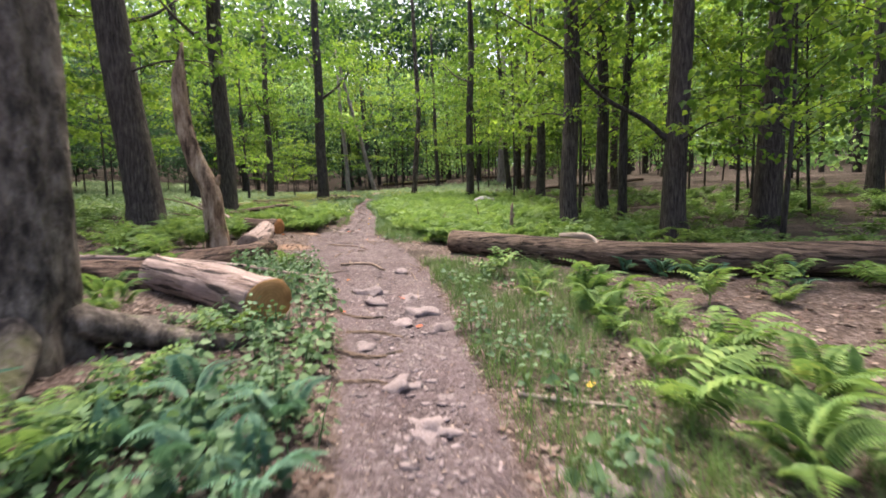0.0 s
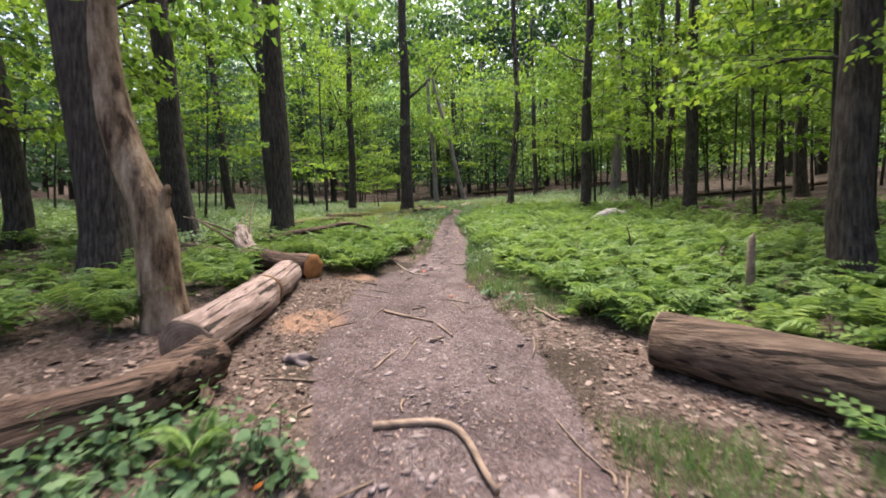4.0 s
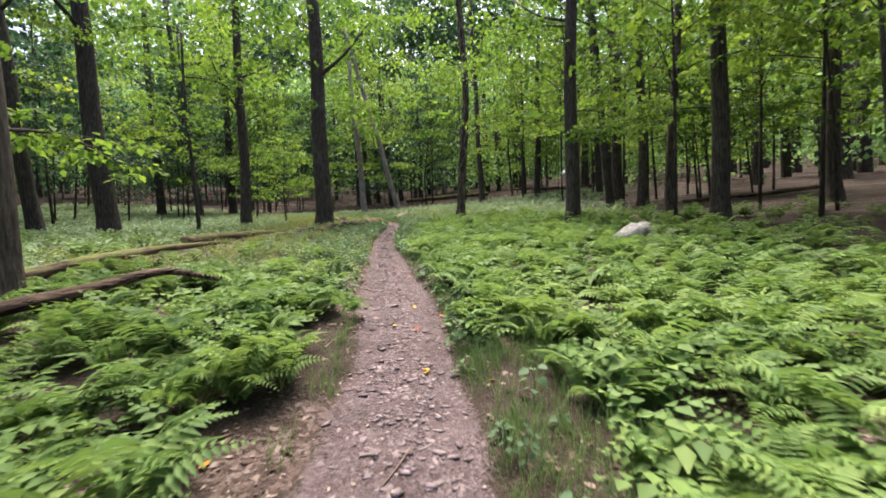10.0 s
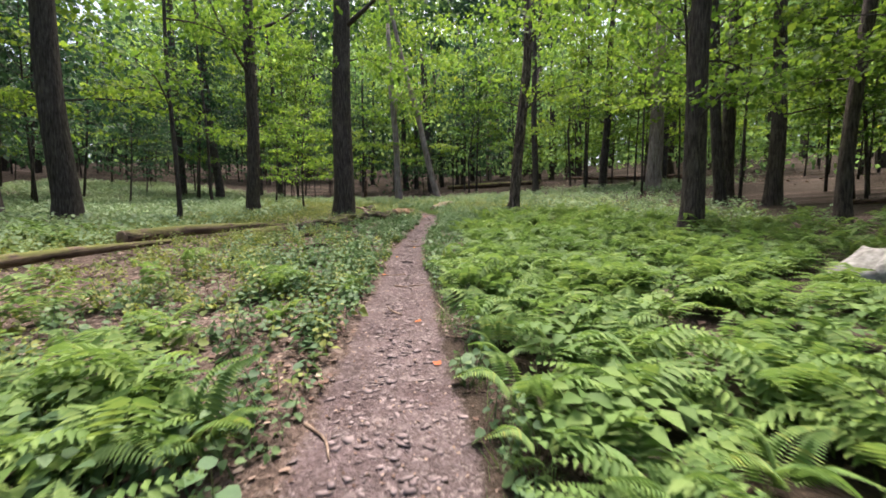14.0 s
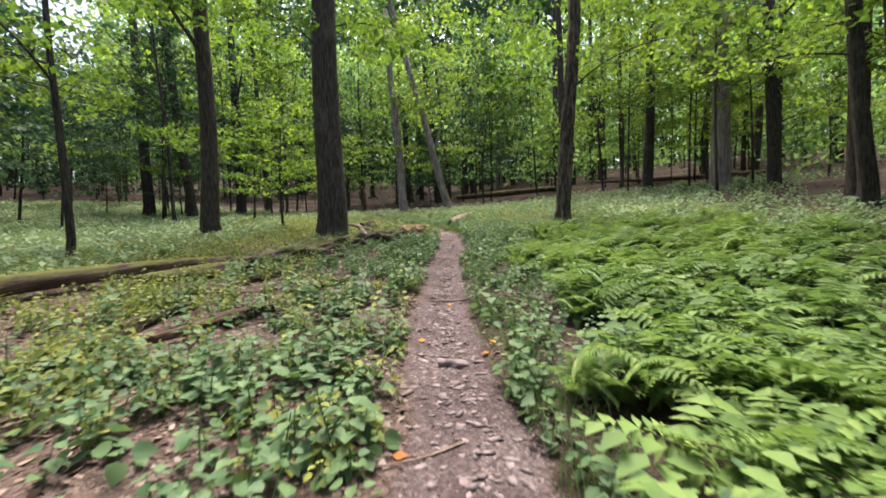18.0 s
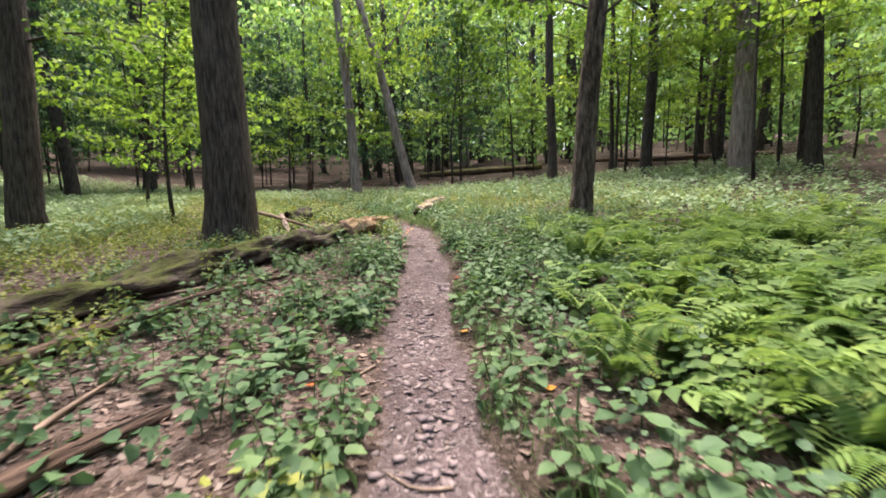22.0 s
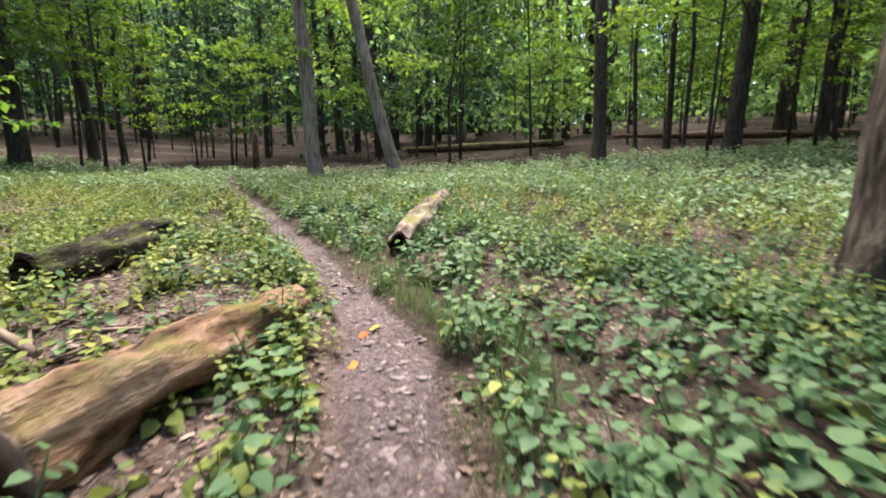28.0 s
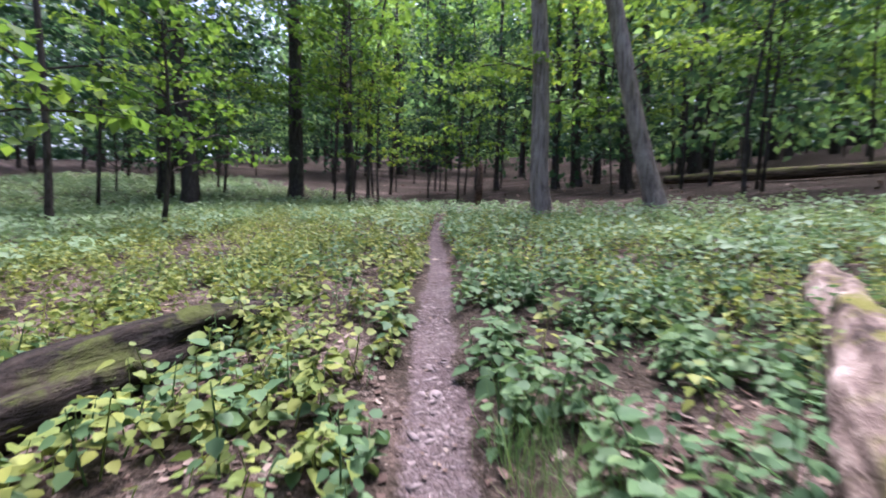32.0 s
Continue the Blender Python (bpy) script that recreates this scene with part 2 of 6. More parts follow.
LOOSE_STONE = plain_material("loose_trail_stone", [(0.3, (0.13, 0.102, 0.104)), (0.55, (0.2, 0.163, 0.166)), (0.8, (0.28, 0.236, 0.238))], 9.0, 0.85, None, 0.006, by_piece=True)
BOULDER = plain_material("pale_boulder", [(0.3, (0.10, 0.095, 0.085)), (0.5, (0.24, 0.235, 0.215)), (0.75, (0.42, 0.415, 0.39))], 5.0, 0.85, None, 0.03)
STEM = plain_material("plant_stem", [(0.3, (0.07, 0.09, 0.03)), (0.7, (0.15, 0.17, 0.06))], 20.0, 0.7)
FERN = leaf_material("fern_green", [(0.0, (0.075, 0.14, 0.043)), (0.5, (0.15, 0.245, 0.072)), (0.85, (0.215, 0.305, 0.09)), (1.0, (0.31, 0.33, 0.09))], 0.4, 0.35)
FERN_BLUE = leaf_material("blue_green_fern", [(0.0, (0.05, 0.115, 0.075)), (0.6, (0.1, 0.2, 0.13)), (1.0, (0.15, 0.26, 0.15))], 0.3, 0.5)
HERB = leaf_material("herb_green", [(0.0, (0.055, 0.11, 0.055)), (0.45, (0.098, 0.172, 0.082)), (0.86, (0.155, 0.24, 0.105)), (0.96, (0.22, 0.265, 0.08)), (1.0, (0.36, 0.32, 0.07))], 0.35, 0.4, 0.55, gloss=0.2, patch=0.9)
HERB_YELLOW = leaf_material("yellowing_herb", [(0.0, (0.075, 0.115, 0.042)), (0.4, (0.17, 0.22, 0.062)), (0.75, (0.28, 0.3, 0.078)), (1.0, (0.42, 0.36, 0.08))], 0.35, 0.4, 0.55, gloss=0.2, patch=0.9)
# Far herbs lighter and cooler than HERB: hazy distance painted into the tint.
HERB_HAZE = leaf_material("hazed_herb_green", [(0.0, (0.105, 0.17, 0.1)), (0.5, (0.185, 0.275, 0.155)), (1.0, (0.25, 0.34, 0.19))], 0.35, 0.4, 0.55, gloss=0.2, patch=0.3)
GRASS = leaf_material("grass_green", [(0.0, (0.05, 0.1, 0.035)), (0.5, (0.1, 0.175, 0.055)), (0.9, (0.155, 0.23, 0.075)), (1.0, (0.28, 0.25, 0.12))], 0.3, 0.3)
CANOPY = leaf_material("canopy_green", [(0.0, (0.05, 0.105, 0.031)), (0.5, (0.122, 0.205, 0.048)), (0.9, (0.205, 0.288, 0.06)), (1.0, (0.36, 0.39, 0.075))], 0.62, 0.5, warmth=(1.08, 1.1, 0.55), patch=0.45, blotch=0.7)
# Canopy leaves paler and bluer: distance haze put into the colour.
CANOPY_HAZE = leaf_material("hazed_canopy_green", [(0.0, (0.09, 0.165, 0.09)), (0.5, (0.205, 0.32, 0.14)), (0.85, (0.32, 0.42, 0.165)), (1.0, (0.43, 0.49, 0.17))], 0.64, 0.3, warmth=(1.03, 1.1, 0.75), patch=0.22, blotch=0.6)
# Dark copy of the canopy leaves: the left hillside's shade put into colour.
CANOPY_SHADE = leaf_material("shade_dark_canopy", [(0.0, (0.022, 0.05, 0.032)), (0.5, (0.05, 0.1, 0.058)), (0.9, (0.085, 0.15, 0.078)), (1.0, (0.14, 0.2, 0.09))], 0.4, 0.3, warmth=(0.95, 1.05, 0.8), patch=0.22, blotch=0.8)
LITTER = leaf_material("dry_leaf_litter", [(0.0, (0.055, 0.031, 0.025)), (0.35, (0.135, 0.086, 0.072)), (0.65, (0.22, 0.155, 0.132)), (0.9, (0.30, 0.23, 0.20)), (1.0, (0.38, 0.315, 0.285))], 0.12, 0.1, 0.7)
BRIGHT_LEAF = leaf_material("fallen_orange_leaf", [(0.0, (0.50, 0.08, 0.03)), (0.5, (0.55, 0.22, 0.03)), (1.0, (0.62, 0.42, 0.05))], 0.2, 0.9, 0.6)


def ground_material():
    m, t, b = material("forest_soil")

    def mask(name):
        a = t.nodes.new("ShaderNodeAttribute")
        a.attribute_name = name
        return a.outputs["Fac"]

    wide, fine, speck = noise_tex(t, 1.1, 5.0, 0.6), noise_tex(t, 26.0, 6.0, 0.7), noise_tex(t, 90.0, 4.0, 0.7)
    soil = ramp(t, fine, [(0.3, (0.02, 0.015, 0.011)), (0.55, (0.052, 0.038, 0.028)), (0.75, (0.10, 0.073, 0.055))])
    litter = ramp(t, fine, [(0.3, (0.03, 0.02, 0.015)), (0.5, (0.09, 0.062, 0.048)), (0.68, (0.19, 0.135, 0.105))])
    cells = t.nodes.new("ShaderNodeTexVoronoi")
    cells.inputs["Scale"].default_value = 24.0
    cells.inputs["Randomness"].default_value = 1.0
    where = t.nodes.new("ShaderNodeTexCoord")
    warp = t.nodes.new("ShaderNodeTexNoise")
    warp.inputs["Scale"].default_value = 9.0
    shift = t.nodes.new("ShaderNodeVectorMath")
    shift.operation = "MULTIPLY_ADD"
    t.links.new(where.outputs["Object"], warp.inputs["Vector"])
    t.links.new(warp.outputs["Color"], shift.inputs[0])
    shift.inputs[1].default_value = (0.13, 0.13, 0.13)
    t.links.new(where.outputs["Object"], shift.inputs[2])
    t.links.new(shift.outputs[0], cells.inputs["Vector"])
    tone = t.nodes.new("ShaderNodeSeparateColor")
    t.links.new(cells.outputs["Color"], tone.inputs[0])
    leafy = ramp(t, tone.outputs[0], [(0.0, (0.03, 0.02, 0.017)), (0.4, (0.08, 0.056, 0.047)), (0.75, (0.14, 0.104, 0.09)), (1.0, (0.22, 0.175, 0.157))])
    litter = mixed(t, litter, leafy, 0.7)
    dirt = ramp(t, fine, [(0.3, (0.055, 0.039, 0.04)), (0.5, (0.125, 0.096, 0.099)), (0.7, (0.225, 0.182, 0.188))])
    dirt = mixed(t, dirt, ramp(t, wide, [(0.35, (0.72, 0.70, 0.69)), (0.65, (1.12, 1.08, 1.07))]), 1.0, "MULTIPLY")
    grit = t.nodes.new("ShaderNodeTexVoronoi")
    grit.inputs["Scale"].default_value = 42.0
    t.links.new(shift.outputs[0], grit.inputs["Vector"])
    grain = t.nodes.new("ShaderNodeSeparateColor")
    t.links.new(grit.outputs["Color"], grain.inputs[0])
    pebble = ramp(t, grain.outputs[1], [(0.0, (0.07, 0.052, 0.05)), (0.55, (0.13, 0.1, 0.1)), (0.85, (0.19, 0.155, 0.155)), (1.0, (0.28, 0.235, 0.225))])
    dirt = mixed(t, dirt, pebble, ramp(t, noise_tex(t, 2.6, 4.0, 0.65), [(0.38, (0.15, 0.15, 0.15)), (0.62, (0.75, 0.75, 0.75))]))
    damp = ramp(t, noise_tex(t, 1.7, 5.0, 0.7), [(0.4, (0.62, 0.58, 0.58)), (0.58, (1.0, 1.0, 1.0))])
    dirt = mixed(t, dirt, damp, 0.8, "MULTIPLY")
    chips = ramp(t, speck, [(0.3, (0.16, 0.092, 0.064)), (0.7, (0.36, 0.225, 0.155))])

    def edged(value, low=0.42, high=0.6):
        a = t.nodes.new("ShaderNodeMath")
        a.operation = "MULTIPLY_ADD"
        t.links.new(fine, a.inputs[0])
        a.inputs[1].default_value = 0.7
        s = t.nodes.new("ShaderNodeMath")
        s.operation = "SUBTRACT"
        t.links.new(value, s.inputs[0])
        s.inputs[1].default_value = 0.35
        t.links.new(s.outputs[0], a.inputs[2])
        return ramp(t, a.outputs[0], [(low, (0, 0, 0)), (high, (1, 1, 1))])

    colour = mixed(t, soil, litter, edged(mask("litter")))
    colour = mixed(t, colour, dirt, edged(mask("trail")))
    colour = mixed(t, colour, chips, mixed(t, edged(mask("sawdust")), ramp(t, noise_tex(t, 3.2, 6.0, 0.7), [(0.34, (0.2, 0.2, 0.2)), (0.52, (1.0, 1.0, 1.0))]), 1.0, "MULTIPLY"))
    t.links.new(colour, b.inputs["Base Color"])
    b.inputs["Roughness"].default_value = 0.92
    b.inputs["Specular IOR Level"].default_value = 0.2
    h = t.nodes.new("ShaderNodeMath")
    h.operation = "MULTIPLY_ADD"
    h.inputs[1].default_value = 0.35
    t.links.new(speck, h.inputs[0])
    lump = t.nodes.new("ShaderNodeMath")
    lump.operation = "MULTIPLY_ADD"
    lump.inputs[1].default_value = -0.9
    t.links.new(grit.outputs["Distance"], lump.inputs[0])
    t.links.new(fine, lump.inputs[2])
    t.links.new(lump.outputs[0], h.inputs[2])
    bumped(t, b, h.outputs[0], 0.9, 0.03)
    return m


SOIL = ground_material()

# ---------------- the lie of the land ----------------
rng = np.random.default_rng(7)
# The trail: how far along, its left and right edges
TRAIL_Y = [-6, 0, 2, 4, 5.7, 6.9, 8, 9.4, 11.4, 12.5, 13.2, 14, 15.5, 17, 18.1, 19.3, 20.1, 21.3, 23.7, 24.5, 25.5, 26.5, 27.6, 29, 30, 31.7, 33.3, 34.1, 34.8, 35.2, 35.6, 36.1, 36.6, 37.1, 37.7, 38.1, 38.8, 39.9, 41, 42, 43.1, 46]
TRAIL_L = [-0.1, -0.42, -0.78, -1.45, -2.2, -2.8, -3.6, -4.4, -4.98, -5.1, -4.95, -5.08, -5.34, -5.77, -6.2, -6.55, -6.78, -7.15, -7.8, -8.13, -8.4, -8.6, -8.85, -9.22, -9.4, -9.72, -10.1, -10.33, -10.57, -10.75, -10.98, -11.39, -11.78, -12.15, -12.64, -13, -13.57, -14.41, -15.32, -16.2, -17.1, -19.3]
TRAIL_R = [0.75, 0.42, 0.15, -0.3, -0.75, -1.08, -1.5, -2, -3.05, -3.6, -3.78, -3.98, -4.4, -4.78, -5.09, -5.53, -5.88, -6.28, -7.08, -7.45, -7.75, -7.98, -8.26, -8.66, -8.83, -9.11, -9.58, -9.79, -9.97, -10.32, -10.62, -11.03, -11.39, -11.76, -12.25, -12.62, -13.2, -14.06, -14.97, -15.91, -16.84, -19.05]


def trail(y):
    left, right = np.interp(y, TRAIL_Y, TRAIL_L), np.interp(y, TRAIL_Y, TRAIL_R)
    return (left + right) / 2, (right - left) / 2


def wobble(x, y, s, seed=0.0):
    """Smooth uneven ground, -1 to 1."""
    a = np.sin(x * s * 1.7 + 1.3 * np.sin(y * s * 1.1 + seed) + seed) * np.cos(y * s * 1.9 + 1.1 * np.sin(x * s * 1.3 - seed))
    return 0.6 * a + 0.4 * np.sin(x * s * 4.1 + y * s * 3.3 + seed * 2.1) * np.sin(y * s * 4.7 - x * s * 2.2 + seed)


def plain(x, y):
    """The slope under everything, with no small unevenness."""
    x, y = np.asarray(x, float), np.asarray(y, float)
    yc = np.clip(y, -6, 85)
    v = 20 * np.tanh((x + 0.3 * yc) / 20)
    z = -0.0638 + 0.1047 * yc + 0.0329 * yc * yc / 100 - 0.0755 * v + 0.3027 * v * v / 100 + 0.1758 * v * yc / 100
    z = z + 0.11 * np.maximum(0, np.hypot(x + 10, yc - 34) - 22) / (1 + np.exp(np.clip((x + 24) / 4, -30, 30))) * (x > -80)
    return z + 0.10 * (y - yc)


def off_trail(x, y):
    """Metres outside the trail's edge (negative on the trail)."""
    c, w = trail(y)
    return np.abs(x - c) * 0.93 - w + 0.06 * wobble(x, y, 1.5, 9.0) + 0.035 * wobble(x, y, 4.0, 5.0)


def ground(x, y):
    d = off_trail(x, y)
    rise = 1 / (1 + np.exp(-np.clip((d - 0.08) / 0.09, -30, 30)))
    return plain(x, y) + 0.06 * rise * (y < 44) + 0.035 * wobble(x, y, 0.55) * np.clip(rise + 0.25, 0, 1) + 0.012 * wobble(x, y, 2.4, 2.0)


def spot(x, y, up=0.0):
    return Vector((x, y, float(ground(x, y)) + up))


# ---------------- making meshes ----------------


def tri_mesh(name, verts, tris, mat, smooth=False):
    verts, tris = np.asarray(verts, np.float32), np.asarray(tris, np.int32)
    me = bpy.data.meshes.new(name)
    me.vertices.add(len(verts))
    me.vertices.foreach_set("co", verts.ravel())
    me.loops.add(tris.size)
    me.loops.foreach_set("vertex_index", tris.ravel())
    me.polygons.add(len(tris))
    me.polygons.foreach_set("loop_start", np.arange(0, tris.size, 3, dtype=np.int32))
    if smooth:
        me.polygons.foreach_set("use_smooth", np.ones(len(tris), bool))
    me.update(calc_edges=True)
    me.materials.append(mat)
    return me


def joined(pieces):
    vs, fs, n = [], [], 0
    for v, f in pieces:
        vs.append(v), fs.append(np.asarray(f) + n)
        n += len(v)
    return np.concatenate(vs), np.concatenate(fs)


def turns(yaw, pitch, roll):
    """Matrices of Rz(yaw) Rx(pitch) Ry(roll), radians."""
    n = len(yaw)
    (cy, cp, cr), (sy, sp, sr) = (np.cos(a) for a in (yaw, pitch, roll)), (np.sin(a) for a in (yaw, pitch, roll))
    o, i = np.zeros(n), np.ones(n)
    rz = np.array([[cy, -sy, o], [sy, cy, o], [o, o, i]]).transpose(2, 0, 1)
    rx = np.array([[i, o, o], [o, cp, -sp], [o, sp, cp]]).transpose(2, 0, 1)
    ry = np.array([[cr, o, sr], [o, i, o], [-sr, o, cr]]).transpose(2, 0, 1)
    return rz @ rx @ ry


def scattered(shape, at, m, size):
    """Copies of one small shape, joined: verts and triangles."""
    v, f = shape
    size = np.asarray(size, float).reshape(len(at), 1, -1)
    vs = np.einsum("nij,nkj->nki", m, np.broadcast_to(v, (len(at), *v.shape)) * size) + at[:, None]
    fs = f[None] + (np.arange(len(at)) * len(v))[:, None, None]
    return vs.reshape(-1, 3), fs.reshape(-1, 3)


def part(name, me, parent, label="", m=None):
    ob = new(name, me)
    ob.parent = parent
    if m is not None:
        ob.matrix_basis = m
    return tagged(ob, label) if label else ob


def thing(name, at, label, category, group="", kind="", turn=0.0):
    ob = new(name)
    ob.matrix_basis = Matrix.Translation(at) @ Matrix.Rotation(turn, 4, "Z")
    return tagged(ob, label, category, group, kind)


def whole(name, me, at, label, category, group="", kind=""):
    ob = new(name, me)
    ob.location = at
    return tagged(ob, label, category, group, kind)


def tube(line, radii, sides=12, rough=0.0, seed=0.0, caps=True, squash=1.0, lobes=0.0):
    """A closed tapered tube along a line, with an uneven surface."""
    line, radii = np.asarray(line, float), np.asarray(radii, float)
    tang = np.gradient(line, axis=0)
    tang /= np.linalg.norm(tang, axis=1)[:, None]
    side = np.cross(tang, (0.31, 0.17, 0.93) if abs(tang[0, 2]) < 0.9 else (0, 1, 0))
    side /= np.linalg.norm(side, axis=1)[:, None]
    up = np.cross(side, tang)
    a = np.linspace(0, 2 * np.pi, sides, endpoint=False)
    k = np.arange(len(line))[:, None]
    bump = 1 + rough * (0.5 * np.sin(2 * a + seed + 0.23 * k) + 0.4 * np.sin(3 * a - seed * 2 + 0.31 * k) + 0.35 * np.sin(5 * a + 0.4 * k + seed) + 0.3 * np.sin(8 * a + seed * 3 - 0.17 * k) + 0.3 * np.sin(1.9 * k + seed) * np.sin(2 * a + 0.7 * k))
    bump = bump + np.reshape(lobes, (-1, 1)) * np.cos(5 * a + seed)
    r = radii[:, None] * bump
    v = line[:, None] + r[..., None] * (np.cos(a)[None, :, None] * side[:, None] + squash * np.sin(a)[None, :, None] * up[:, None])
    v = v.reshape(-1, 3)
    n, f = len(line), []
    i, j = np.meshgrid(np.arange(n - 1), np.arange(sides), indexing="ij")
    p, q = i * sides + j, i * sides + (j + 1) % sides
    f = np.concatenate([np.stack([p, q, q + sides], -1).reshape(-1, 3), np.stack([p, q + sides, p + sides], -1).reshape(-1, 3)])
    if caps:
        v = np.concatenate([v, line[:1], line[-1:]])
        j = np.arange(sides)
        a0, a1 = len(v) - 2, len(v) - 1
        f = np.concatenate([f, np.stack([np.full(sides, a0), (j + 1) % sides, j], -1), np.stack([np.full(sides, a1), (n - 1) * sides + j, (n - 1) * sides + (j + 1) % sides], -1)])
    return v, f


def bent(points, n):
    """n points on a smooth line through the given ones."""
    p = np.asarray(points, float)
    s = np.r_[0, np.cumsum(np.linalg.norm(np.diff(p, axis=0), axis=1))]
    if len(p) == 2:
        return p[0] + np.linspace(0, 1, n)[:, None] * (p[1] - p[0])
    m = np.gradient(p, s, axis=0)
    u = np.linspace(0, s[-1], n)
    k = np.clip(np.searchsorted(s, u) - 1, 0, len(p) - 2)
    h = (s[k + 1] - s[k])[:, None]
    w = ((u - s[k])[:, None]) / h
    return (2 * w**3 - 3 * w**2 + 1) * p[k] + (w**3 - 2 * w**2 + w) * h * m[k] + (-2 * w**3 + 3 * w**2) * p[k + 1] + (w**3 - w**2) * h * m[k + 1]


KITE = (np.array([[0, 0, 0], [0.38, 0.45, 0.1], [0, 1, -0.06], [-0.38, 0.45, 0.1]]), np.array([[0, 1, 2], [0, 2, 3]]))
OVATE = (np.array([[0, 0, 0], [0.42, 0.2, 0.05], [0.36, 0.6, 0.03], [0, 1, -0.14], [-0.36, 0.6, 0.03], [-0.42, 0.2, 0.05]]), np.array([[0, 1, 2], [0, 2, 3], [0, 3, 4], [0, 4, 5]]))
CURLED = (np.array([[0, 0, 0], [0.42, 0.22, 0.05], [0.2, 0.66, 0.015], [0.06, 1, 0.09], [-0.36, 0.62, 0.06], [-0.24, 0.3, 0.0]]), np.array([[0, 1, 2], [0, 2, 3], [0, 3, 4], [0, 4, 5]]))

# ---------------- ground ----------------


def ground_sheet():
    far = np.array([8.5, 11, 14, 18, 23, 30, 40, 55, 80, 130, 220, 400])
    us = np.r_[-far[::-1], np.arange(-7, 7.01, 0.125), far]
    ys = np.r_[-300, -120, -60, -30, -16, -10, -7, np.arange(-5, 48, 0.12), np.arange(48.5, 70, 1.2), 75, 82, 92, 110, 140, 200, 300, 480]
    u, y = np.meshgrid(us, ys)
    c, _ = trail(np.clip(y, -6, 46))
    x = u + c
    z = ground(x, y)
    h, w = u.shape
    i, j = np.meshgrid(np.arange(h - 1), np.arange(w - 1), indexing="ij")
    p = (i * w + j).ravel()
    f = np.concatenate([np.stack([p, p + 1, p + w + 1], -1), np.stack([p, p + w + 1, p + w], -1)])
    me = tri_mesh("ground", np.stack([x, y, z], -1).reshape(-1, 3), f, SOIL, True)
    d = off_trail(x, y)
    on = np.clip(0.5 - d / 0.35, 0, 1) * (y < 45)
    lit = litter_amount(x, y)
    saw = np.zeros_like(x)
    for sx, sy, a, b in ((-5.5, 11.75, 0.5, 0.32), (-4.65, 9.3, 0.42, 0.55)):
        saw = np.maximum(saw, 1.05 - np.hypot((x - sx) / a, (y - sy) / b) * 0.62)
    for name, values in (("trail", on), ("litter", lit), ("sawdust", np.clip(saw, 0, 1))):
        me.attributes.new(name, "FLOAT", "POINT").data.foreach_set("value", values.astype(np.float32).ravel())
    return whole("ground", me, (0, 0, 0), "sloping forest floor of brown soil with a bare dirt footpath", "ground", kind="structure")


def gate(value, low, high):
    return np.clip((value - low) / (high - low), 0, 1)


def litter_amount(x, y):
    """How much dry leaf litter lies on the floor, 0 to 1."""
    d = off_trail(x, y)
    c, _ = trail(y)
    left = x < c
    along = y + 1.2 * wobble(x, y, 0.25, 2.0)
    amount = 0.92 - 0.57 * gate(along, 8.5, 11.5)
    amount = np.where(left, amount + 0.57 * gate(along, 17.0, 20.0) * gate(38.5 - along, 0, 3), amount)
    amount = np.where(~left & (d > 0.4) & (d < 1.6) & (y > 24) & (y < 30), 0.55, amount)
    # Litter cut back far off: darker soil colour stands in for woodland shade.
    away = np.maximum(gate(along, 44, 48), np.maximum(gate(x + 1.5 * wobble(x, y, 0.3, 1.0), 4, 8), gate(x, -3, -1) * gate(along, 38.5, 41.5)))
    amount = amount + (0.4 - amount) * away
    amount = np.where((d < 0.9) & (y > 7) & (y < 11.5), 0.7, amount)
    return np.clip(amount + 0.45 * wobble(x, y, 0.9, 4.0), 0, 1)


ground_sheet()

# ---------------- logs, branches and stones ----------------


